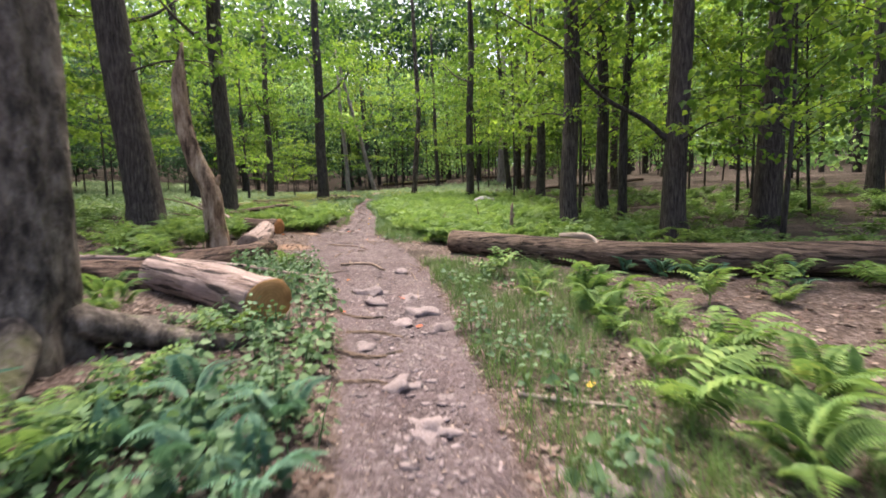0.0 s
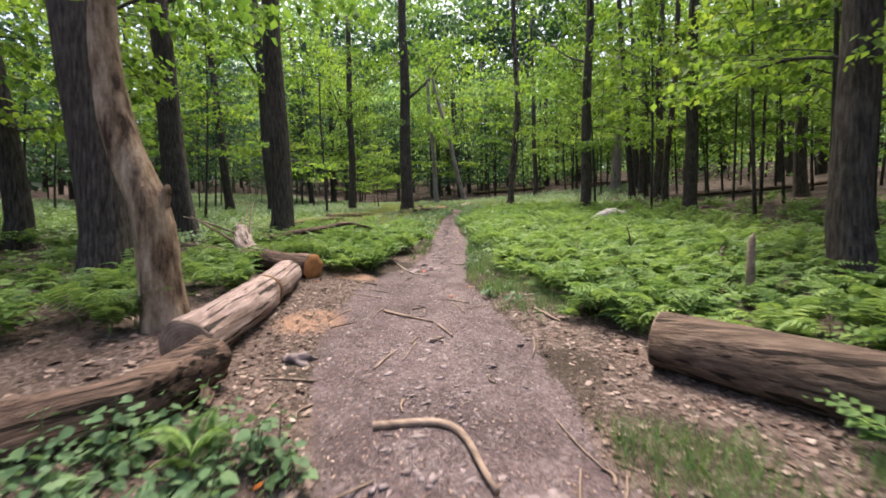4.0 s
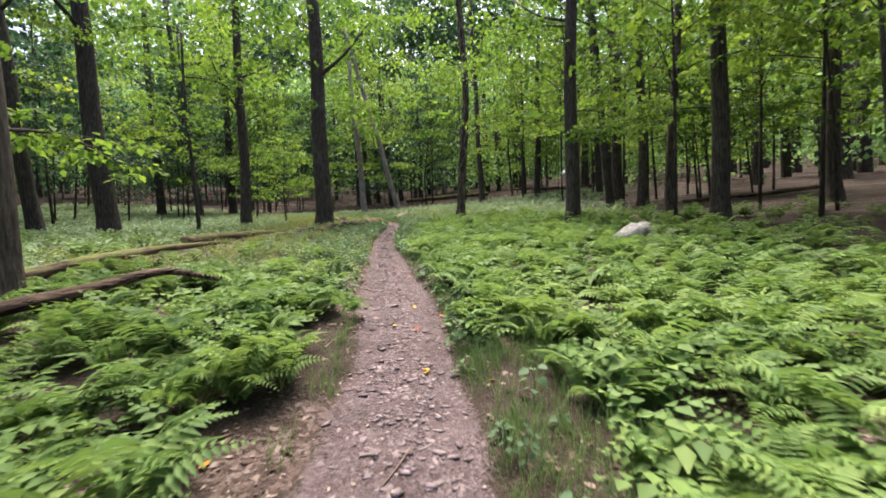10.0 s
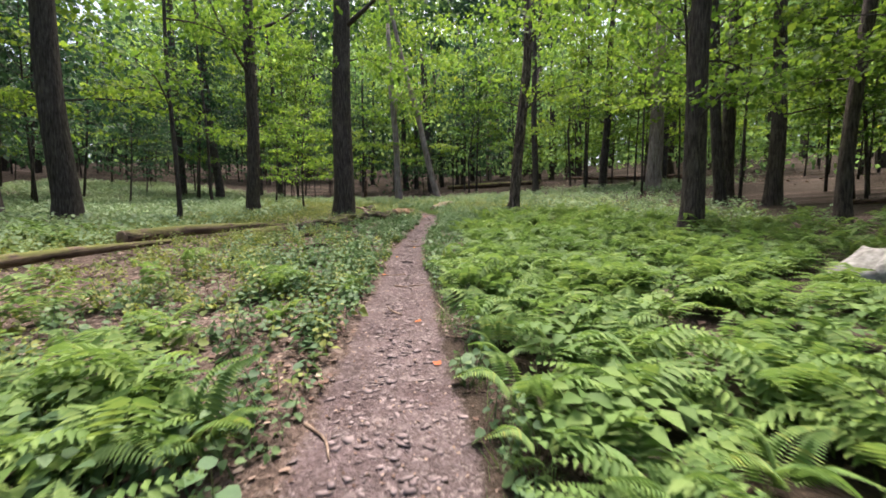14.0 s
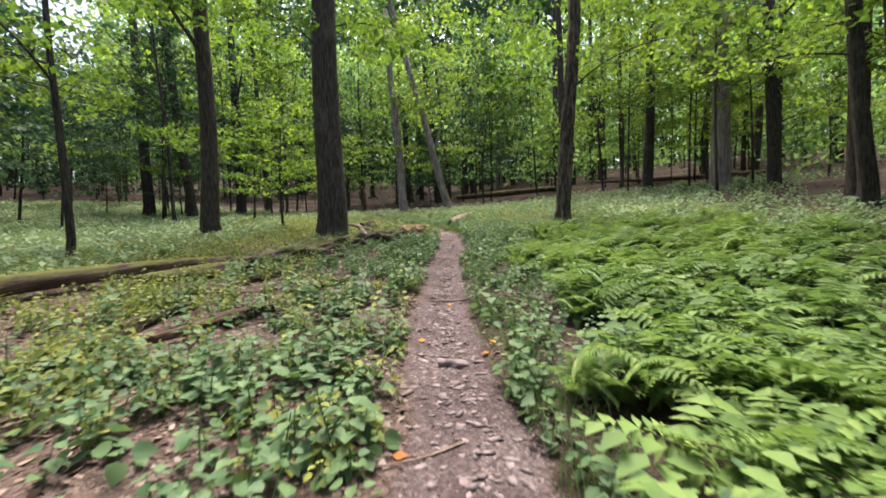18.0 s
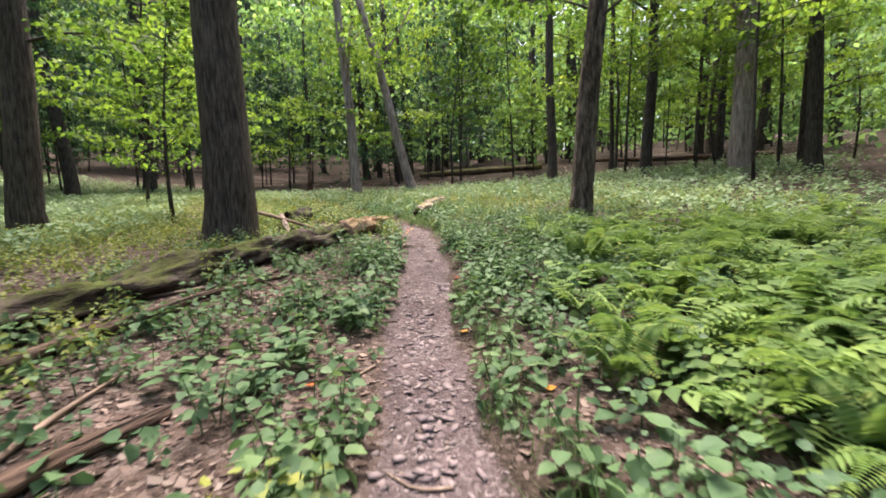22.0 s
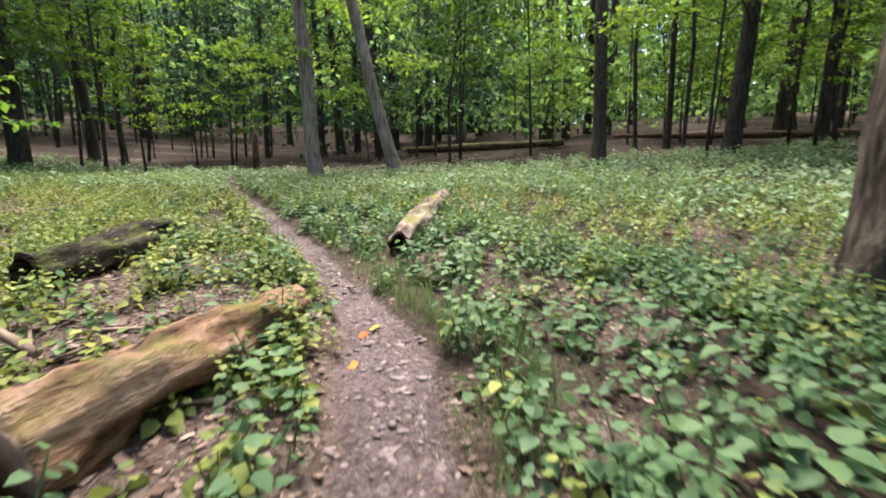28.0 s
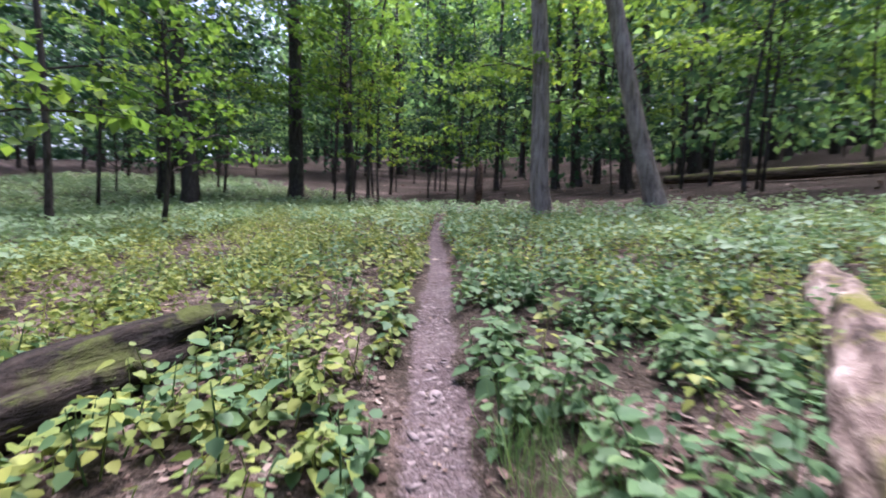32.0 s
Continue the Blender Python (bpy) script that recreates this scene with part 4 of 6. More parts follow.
def trunk_line(lean, h, curve, seed, n=18):
    s = np.linspace(0, 1, n) ** 1.7
    z = s * h - 0.25
    off = lean * z + curve * (np.sin(s * 3.1 + 0.4) - 0.389) * h * 0.06 + 0.05 * np.sin(z * 0.7 + seed) * (z > 0.5)
    side = 0.05 * np.sin(z * 0.5 + seed * 1.7) * (z > 0.5)
    return np.stack([off * SWAY.x - side * SWAY.y, off * SWAY.y + side * SWAY.x, z], -1)


def leaf_sheet(at, size, mat, droop=0.35, name="leaves"):
    """Hanging leaves at the given places, facing all ways."""
    n = len(at)
    m = turns(rng.uniform(0, 6.28, n), rng.normal(-0.55, droop, n), rng.normal(0, droop, n))
    return scattered(KITE, at, m, size * rng.uniform(0.7, 1.3, n))


def crown_mesh(seed, leaves, radius, low, high, size, mat):
    """A loose crown of leaf sprays with gaps, about the trunk's axis."""
    r = np.random.default_rng(seed)
    sprays = leaves // 55
    a, z = r.uniform(0, 6.28, sprays), r.uniform(low, high, sprays)
    far = radius * (0.3 + 0.75 * np.sqrt(r.random(sprays))) * (0.55 + 0.45 * np.sin(np.pi * (z - low) / (high - low) * 0.85 + 0.3))
    mid = np.stack([far * np.cos(a), far * np.sin(a), z], -1)
    at = np.repeat(mid, 55, 0) + r.normal(0, 1, (sprays * 55, 3)) * np.array([0.62, 0.62, 0.16])
    v, f = leaf_sheet(at, size, mat)
    return tri_mesh("crown", v, f, mat)


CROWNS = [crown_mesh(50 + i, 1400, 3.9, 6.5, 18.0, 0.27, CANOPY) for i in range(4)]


def bough_meshes(seed, reach):
    """A slim low bough: its wood, and flat layers of leaves along its side twigs."""
    r = np.random.default_rng(seed)
    line = bent([(0, 0, 0), (0, reach * 0.35, 0.3), (0, reach * 0.75, 0.25), (0, reach, 0.05)], 9)
    wood, at = [tube(line, np.linspace(0.035, 0.008, 9), 5, 0.05, seed, False)], []
    for k in range(9):
        foot = line[2 + (k * 6) // 8]
        side = 1 if k % 2 else -1
        ln = reach * 0.42 * (1.1 - 0.07 * k) * r.uniform(0.7, 1.2)
        tip = foot + np.array((side * ln * 0.75, ln * 0.6, r.normal(-0.02, 0.12)))
        wood.append(tube([foot, (foot + tip) / 2 + (0, 0, 0.05), tip], [0.012, 0.008, 0.004], 3, 0, 0, False))
        u = r.uniform(0.15, 1.1, 30)[:, None]
        at.append(foot + (tip - foot) * u + r.normal(0, 1, (30, 3)) * (0.13, 0.13, 0.05))
    v, f = joined(wood)
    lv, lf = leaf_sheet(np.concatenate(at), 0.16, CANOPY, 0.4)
    return tri_mesh("bough", v, f, BARK_DARK, True), tri_mesh("bough_leaves", lv, lf, CANOPY)


BOUGHS = [bough_meshes(71, 3.2), bough_meshes(72, 2.7), bough_meshes(73, 3.8)]


def tree(x, y, wide, lean=0.0, bark=BARK_GREY, h=None, curve=0.0, label="", crown=True, flare=0.5, limbs=2, boughs=2, sides=20, rough=0.04, rings=18):
    seed = x * 3.1 + y * 1.7
    h = h or 17 + 3 * math.sin(seed)
    line = trunk_line(lean, h, curve, seed, rings)
    z = line[:, 2] + 0.25
    radii = wide / 2 * (1.03 - 0.5 * z / h) * (1 + flare * np.exp(-z / 0.45))
    ob = thing("tree", spot(x, y), label, "tree", "trees of the wood")
    v, f = tube(line, radii, sides, rough, seed, True, 1.0, 0.025 + 0.12 * np.exp(-np.maximum(z - 0.25, 0) / 0.35))
    part("trunk", tri_mesh("trunk", v, f, bark, True), ob)
    for k in range(limbs):
        a = seed * 2.3 + k * 2.4
        z0 = h * (0.42 + 0.13 * k)
        foot = np.array([np.interp(z0, line[:, 2], line[:, i]) for i in range(3)])
        reach = 2.6 + 0.6 * math.sin(seed + k)
        out = np.array([math.cos(a), math.sin(a), 0])
        pts = bent([foot, foot + out * reach * 0.5 + (0, 0, 0.9), foot + out * reach + (0, 0, 2.3)], 7)
        v, f = tube(pts, np.linspace(wide * 0.14, 0.03, 7), 7, 0.05, seed)
        part("limb", tri_mesh("limb", v, f, bark, True), ob)
    for k in range(boughs):
        z0 = 3.6 + 1.5 * k + 1.2 * math.sin(seed * 5 + k * 2)
        foot = Vector([float(np.interp(z0, line[:, 2], line[:, i])) for i in range(3)])
        wood, leaves = BOUGHS[int(abs(seed) * 7 + k) % 3]
        arm = part("bough", wood, ob, m=Matrix.Translation(foot) @ Matrix.Rotation(seed * 1.9 + k * 2.2, 4, "Z") @ Matrix.Rotation(0.06 * math.sin(seed * 3 + k), 4, "X"))
        part("foliage", leaves, arm, "flat sprays of green leaves")
    if crown:
        m = Matrix.Translation(Vector(line[int(rings * 0.62)] * (1, 1, 0))) @ Matrix.Rotation(seed, 4, "Z")
        part("crown", CROWNS[int(abs(seed) * 10) % 4], ob, "loose green leaves", m)
    return ob


GREY, DARKT, PALE = "tall grey-brown tree with furrowed bark", "tall dark-barked tree standing in the ferns", "tall tree with smooth pale bark"
TREES = [
    (-8.74, 9.61, 0.78, -0.09, BARK_GREY, "thick grey tree behind a broken snag"), (-11.1, 16.42, 0.7, -0.01, BARK_GREY, GREY), (-13.0, 14.4, 0.68, -0.1, BARK_DARK, DARKT), (-14.1, 11.0, 0.5, -0.12, BARK_DARK, DARKT), (-16.1, 11.4, 0.17, -0.03, BARK_DARK, "slim dark tree among the ferns"),
    (-19.8, 26.1, 0.72, -0.07, BARK_DARK, DARKT), (-23.5, 26.2, 0.55, -0.1, BARK_DARK, DARKT), (-33, 28.5, 0.46, 0, BARK_GREY, GREY), (-18.1, 32.6, 0.58, 0, BARK_GREY, GREY), (-13.65, 32.9, 0.88, 0, BARK_GREY, "thick straight grey tree with a flared base"),
    (-16.34, 47.2, 0.55, -0.06, BARK_PALE, PALE), (-13.5, 48.6, 0.52, -0.25, BARK_PALE, "pale tree leaning steeply over its neighbours"), (-21, 62.2, 0.65, -0.05, BARK_DARK, DARKT), (-17.2, 59.5, 0.61, -0.07, BARK_DARK, DARKT), (-15.8, 66.5, 0.46, 0.01, BARK_DARK, DARKT), (-14.9, 66.0, 0.57, 0.0, BARK_DARK, DARKT),
    (-12.7, 73, 0.76, 0.0, BARK_PALE, PALE), (-10.3, 78, 0.76, 0.02, BARK_GREY, GREY), (-5.74, 47.8, 0.46, -0.015, BARK_GREY, GREY), (-0.9, 48.4, 0.56, 0.045, BARK_DARK, DARKT), (1.6, 44.6, 0.88, 0.03, BARK_PALE, PALE), (2.8, 37.1, 0.57, 0.02, BARK_GREY, GREY), (2.9, 29.8, 0.35, 0.07, BARK_GREY, GREY),
    (3.3, 34.3, 0.5, 0.02, BARK_GREY, GREY), (1.9, 35.2, 0.42, -0.06, BARK_DARK, DARKT), (3.45, 27.0, 0.55, 0.02, BARK_GREY, GREY), (-1.2, 28.5, 0.53, 0.03, BARK_GREY, GREY), (8.9, 29.8, 0.55, 0.01, BARK_GREY, GREY), (11.9, 40, 0.49, 0.03, BARK_DARK, DARKT), (16, 39, 0.61, 0, BARK_GREY, GREY),
    (2.54, 13.1, 0.52, 0.02, BARK_GREY, GREY), (4.5, 16.6, 0.47, 0, BARK_DARK, DARKT), (4.75, 15.1, 0.3, 0.05, BARK_DARK, "slim dark tree among the ferns"), (4.95, 11.45, 0.58, 0.03, BARK_GREY, "thick grey tree beside the fallen trunk"), (8.0, 12.8, 0.68, 0.08, BARK_GREY, GREY), (15.7, 18.5, 0.53, 0.03, BARK_DARK, DARKT),
    (-1.1, 67.5, 0.5, 0.02, BARK_DARK, DARKT), (-1.8, 52, 0.26, 0.01, BARK_DARK, DARKT), (3.0, 42.5, 0.47, -0.02, BARK_DARK, DARKT), (4.2, 45, 0.38, 0.05, BARK_DARK, DARKT), (-1.7, 63, 0.61, 0.03, BARK_DARK, DARKT), (3.8, 51, 0.42, 0.02, BARK_DARK, DARKT), (4.1, 54, 0.46, 0.03, BARK_GREY, GREY),
    (5.4, 55.5, 0.57, 0.04, BARK_GREY, GREY), (6.2, 53.5, 0.3, 0.08, BARK_DARK, "slim dark tree among the ferns"), (6, 51.5, 0.46, 0.1, BARK_GREY, GREY), (-29.5, 47.2, 0.68, -0.01, BARK_DARK, DARKT), (-33, 42.7, 0.65, -0.03, BARK_DARK, DARKT), (-29, 42.3, 0.57, -0.1, BARK_DARK, DARKT), (-30, 51, 0.46, -0.06, BARK_DARK, DARKT),
    (-36, 61, 0.53, -0.06, BARK_DARK, DARKT), (-35, 64.3, 0.34, 0.02, BARK_DARK, "slim dark tree among the ferns"), (-25.4, 37.8, 0.17, -0.06, BARK_DARK, "slim dark tree among the ferns"), (-21.7, 60.5, 0.46, -0.02, BARK_DARK, DARKT), (-20.3, 64, 0.46, -0.01, BARK_DARK, DARKT), (-24.5, 58, 0.3, 0.0, BARK_DARK, "slim dark tree among the ferns"), (-27, 66, 0.46, 0.02, BARK_DARK, DARKT),
]
for x, y, wide, lean, bark, label in TREES:
    tree(x, y, wide, lean, bark, label=label, limbs=2 if wide > 0.4 else 1, boughs=3 if y > 20 else 2, crown=x < 1 or y < 24, flare=0.22 if bark is BARK_PALE else 0.42)
tree(-6.46, 35.62, 0.48, 0.04, BARK_SHAGGY, curve=0.5, label="crooked shaggy-barked tree beside the path", sides=40, rough=0.11, rings=60)
tree(-17.0, 27.6, 0.16, -0.03, BARK_DARK, h=9, label="thin dark sapling with low leafy boughs", crown=False, limbs=0, boughs=4, flare=0.2)


def root_tree():
    """The big tree at the start, with roots that run over the soil."""
    ob = tree(-3.56, 2.76, 0.5, 0.0, BARK_ROOT, label="big old tree with mossy bark and spreading roots", flare=0.6, limbs=1, boughs=0, sides=44, rough=0.09, rings=60)
    for pts, r in (([(0.15, 0.12, 0.3), (0.55, 0.42, 0.13), (1.1, 0.55, 0.05), (1.6, 0.95, -0.03)], (0.18, 0.12, 0.085, 0.05)), ([(0.1, -0.2, 0.3), (0.45, -0.55, 0.1), (0.7, -1.0, 0.03), (0.8, -1.4, -0.05)], (0.17, 0.11, 0.08, 0.05)), ([(0.1, 0.2, 0.25), (0.2, 0.8, 0.06), (0.5, 1.3, -0.03)], (0.15, 0.09, 0.05)), ([(-0.2, 0.0, 0.25), (-0.8, -0.1, 0.05), (-1.3, 0.1, -0.05)], (0.16, 0.1, 0.05))):
        base = np.array(spot(-3.56, 2.76))
        way = [np.array((*p[:2], float(ground(-3.56 + p[0], 2.76 + p[1])) - base[2] + p[2])) for p in pts]
        v, f = tube(bent(way, 12), np.interp(np.linspace(0, 1, 12), np.linspace(0, 1, len(r)), r), 10, 0.1, pts[0][0])
        part("root", tri_mesh("root", v, f, BARK_ROOT, True), ob, "bare woody root")


root_tree()


def overhanging_limb():
    """A long bare limb that reaches out from the thick tree, with sprays of leaves."""
    ob = thing("limb", spot(4.55, 11.4, 2.75), "long dark crooked limb reaching from a thick tree", "branch")
    base = np.array(ob.matrix_basis.translation)
    main = [(0.3, 0, -0.25), (-0.45, 0.0, 0.45), (-1.2, -0.1, 0.85), (-1.9, -0.3, 1.35), (-2.4, -0.4, 2.1), (-3.3, -0.5, 2.7), (-4.2, -0.5, 3.3)]
    v, f = tube(bent(main, 24), np.linspace(0.075, 0.015, 24), 8, 0.08, 2.0)
    part("wood", tri_mesh("limb_wood", v, f, BARK_DARK, True), ob)
    at = []
    for way in ([main[4], (-2.9, -0.9, 1.9), (-3.6, -1.2, 1.2)], [main[3], (-1.6, -0.9, 1.9), (-1.2, -1.6, 2.0)], [main[5], (-3.4, -1.0, 3.2), (-3.2, -1.6, 3.8)], [main[2], (-1.4, 0.6, 1.0), (-1.9, 1.3, 0.9)], [main[4], (-1.9, -0.6, 2.9), (-1.2, -0.9, 3.3)]):
        line = bent(way, 8)
        v, f = tube(line, np.linspace(0.022, 0.005, 8), 5, 0.05, 1.0)
        part("twig", tri_mesh("limb_twig", v, f, BARK_DARK, True), ob)
        at.append(np.repeat(line[3:], 26, 0) + rng.normal(0, 1, (130, 3)) * (0.3, 0.3, 0.09))
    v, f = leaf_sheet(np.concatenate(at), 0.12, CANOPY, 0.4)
    part("foliage", tri_mesh("limb_leaves", v, f, CANOPY), ob, "flat sprays of green leaves")


overhanging_limb()


def snag():
    ob = thing("snag", spot(-5.95, 8.4), "bent broken dead trunk with peeling brown bark", "tree")
    side = np.array((0.978, 0.21, 0))
    pts = [np.array((0, 0, -0.15)), side * -0.05 + (0, 0, 0.55), side * -0.1 + (0, 0, 1.3), side * -0.38 + (0, 0, 1.95), side * -0.6 + (0, 0, 2.9), side * -0.62 + (0, 0, 3.6), side * -0.5 + (0, 0, 4.45)]
    r = [0.24, 0.2, 0.2, 0.19, 0.16, 0.13, 0.02]
    v, f = tube(bent(pts, 30), np.interp(np.linspace(0, 1, 30), np.linspace(0, 1, 7), r), 16, 0.13, 3.0)
    part("trunk", tri_mesh("snag_trunk", v, f, SNAG_BARK, True), ob)
    v, f = tube(bent([pts[2], pts[2] + side * 0.16 + (0, 0, 0.2), pts[2] + side * 0.2 + (0, 0, 0.32)], 6), [0.13, 0.11, 0.09, 0.07, 0.05, 0.02], 10, 0.1, 1.0)
    part("branch_stub", tri_mesh("branch_stub", v, f, SNAG_BARK, True), ob)
    for x, y, h, w, tag in ((-20.9, 50.7, 1.9, 0.28, "short dark broken stump in the herbs"), (0.65, 11.4, 1.0, 0.1, "short grey broken sapling stump behind the trunk"), (0.8, 13.1, 0.6, 0.08, "thin grey broken sapling stump")):
        st = thing("snag", spot(x, y), tag, "stump")
        v, f = tube([(0, 0, -0.1), (0.01, 0, h * 0.5), (0.03, 0.01, h * 0.9), (0.05, 0.0, h)], [w * 0.6, w * 0.5, w * 0.4, w * 0.1], 9, 0.1, x)
        part("trunk", tri_mesh("stump_trunk", v, f, LOG_ROTTEN if w > 0.2 else TWIG, True), st)


snag()


def sapling_meshes(seed, h, reach, first, size, rows, per):
    """A young understorey tree: stem, boughs and flat layers of leaves."""
    r = np.random.default_rng(seed)
    stem = np.stack([0.25 * np.sin(np.linspace(0, 2.2, 9) + seed), 0.2 * np.sin(np.linspace(0, 1.9, 9) * 1.3 + seed * 2), np.linspace(-0.1, h, 9)], -1)
    stem[:, :2] -= stem[0, :2]
    wood, leaves = [tube(stem, np.linspace(0.065, 0.012, 9), 7, 0.05, seed)], []
    for k in range(rows):
        z = first + (h - first) * (k + r.random()) / rows
        a = k * 2.4 + r.uniform(-0.5, 0.5)
        foot = np.array([np.interp(z, stem[:, 2], stem[:, i]) for i in range(3)])
        ln = reach * (1.05 - 0.65 * (z - first) / (h - first + 0.01)) * r.uniform(0.7, 1.15)
        out = np.array((math.cos(a), math.sin(a), 0))
        line = bent([foot, foot + out * ln * 0.5 + (0, 0, 0.22 * ln), foot + out * ln + (0, 0, 0.24 * ln)], 5)
        wood.append(tube(line, np.linspace(0.022, 0.005, 5), 3, 0, 0, False))
        n = per
        s = r.uniform(0.25, 1.05, n)
        at = foot + out * (ln * s)[:, None] + np.stack([np.zeros(n), np.zeros(n), ln * (0.42 * s - 0.17 * s * s)], -1)
        across = np.array((-out[1], out[0], 0))
        wide = 0.42 * ln * (1.15 - s)
        at = at + across * (r.uniform(-1, 1, n) * wide)[:, None] + r.normal(0, 1, (n, 3)) * (0.04, 0.04, 0.05)
        leaves.append(leaf_sheet(at, size, CANOPY, 0.45))
    wv, wf = joined(wood)
    lv, lf = joined(leaves)
    # Same leaves twice: plain, and with shade painted into their colour.
    return tri_mesh("stem", wv, wf, BARK_DARK, True), tri_mesh("leaves", lv, lf, CANOPY), tri_mesh("dark_leaves", lv, lf, CANOPY_SHADE)


SAPLINGS = [sapling_meshes(3, 9.0, 3.2, 2.4, 0.2, 30, 48), sapling_meshes(5, 7.0, 2.7, 1.7, 0.185, 26, 48), sapling_meshes(8, 11.5, 3.6, 3.2, 0.22, 34, 50), sapling_meshes(13, 5.5, 2.4, 1.2, 0.17, 22, 48), sapling_meshes(21, 12.0, 3.6, 4.2, 0.22, 32, 52)]


def sapling(x, y, kind, turn, size=1.0, label="slim young tree with layered bright green leaves", in_shade=False):
    if in_shade:
        label = "slim young tree with leaves coloured dark for shade"
    ob = thing("young_tree", spot(x, y), label, "tree", "young trees of the wood", turn=turn)
    ob.scale = (size, size, size)
    stem, bright, dark = SAPLINGS[kind]
    part("stem", stem, ob)
    part("foliage", dark if in_shade else bright, ob, "layered leaves coloured dark for shade" if in_shade else "thin layered green leaves")


taken = [(t[0], t[1]) for t in TREES]
for x, y, k, a in ((6.9, 10.4, 1, 0.4), (9.2, 16.2, 0, 2.0), (6.4, 20.0, 1, 1.0), (7.4, 24.2, 0, 3.0), (-13.0, 7.0, 1, 0.0), (-17.5, 19.0, 0, 4.0), (-21.5, 21.0, 2, 1.0), (11.5, 12.0, 2, 5.0), (-21.8, 39.2, 3, 1.0), (-17.4, 35.6, 3, 2.5), (-0.6, 30.5, 4, 0.3), (1.7, 26.2, 4, 1.9), (2.6, 35.2, 4, 3.1), (0.2, 41.0, 4, 4.4), (4.2, 21.6, 4, 5.0), (3.4, 15.6, 2, 0.9), (5.8, 29.0, 4, 2.2), (3.0, 44.5, 4, 1.2), (7.0, 38.0, 2, 0.2), (-2.2, 47.5, 4, 2.8)):
    taken.append((x, y))
    sapling(x, y, k, a)
r2 = np.random.default_rng(11)
made = 0
while made < 150:
    y = r2.uniform(6, 74)
    c, _ = trail(min(y, 46.0))
    x = c + r2.uniform(-38, 34)
    gap = abs(x - c)
    if y < 48 and gap < 6.5 or (y < 46 and -26 < x < c and y > 16 and gap < 16):
        continue
    if x > c and 28 < y < 52 and gap < 15 or min(math.hypot(x - a, y - b) for a, b in taken) < 1.3:
        continue
    taken.append((x, y))
    # Most young trees on the shaded side get the shade-darkened leaves.
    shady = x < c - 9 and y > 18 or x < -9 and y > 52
    sapling(x, y, int(r2.integers(5)), r2.uniform(0, 6.28), r2.uniform(0.8, 1.25), in_shade=shady and r2.random() < 0.72)
    made += 1


made = 0
while made < 8:
    y = r2.uniform(24, 56)
    c, _ = trail(min(y, 46.0))
    x = c + r2.uniform(7.5, 26)
    if 32 < y < 53 and x < 1 or min(math.hypot(x - a, y - b) for a, b in taken) < 1.4:
        continue
    taken.append((x, y))
    sapling(x, y, (2, 4, 4)[int(r2.integers(3))], r2.uniform(0, 6.28), r2.uniform(0.85, 1.2), "tall slim young tree with bright leaves high up")
    made += 1
for _ in range(12):
    x, y = r2.uniform(-50, -27), r2.uniform(22, 64)
    if min(math.hypot(x - a, y - b) for a, b in taken) > 1.3:
        taken.append((x, y))
        sapling(x, y, (2, 4, 0, 1)[int(r2.integers(4))], r2.uniform(0, 6.28), r2.uniform(0.9, 1.35), in_shade=r2.random() < 0.8)


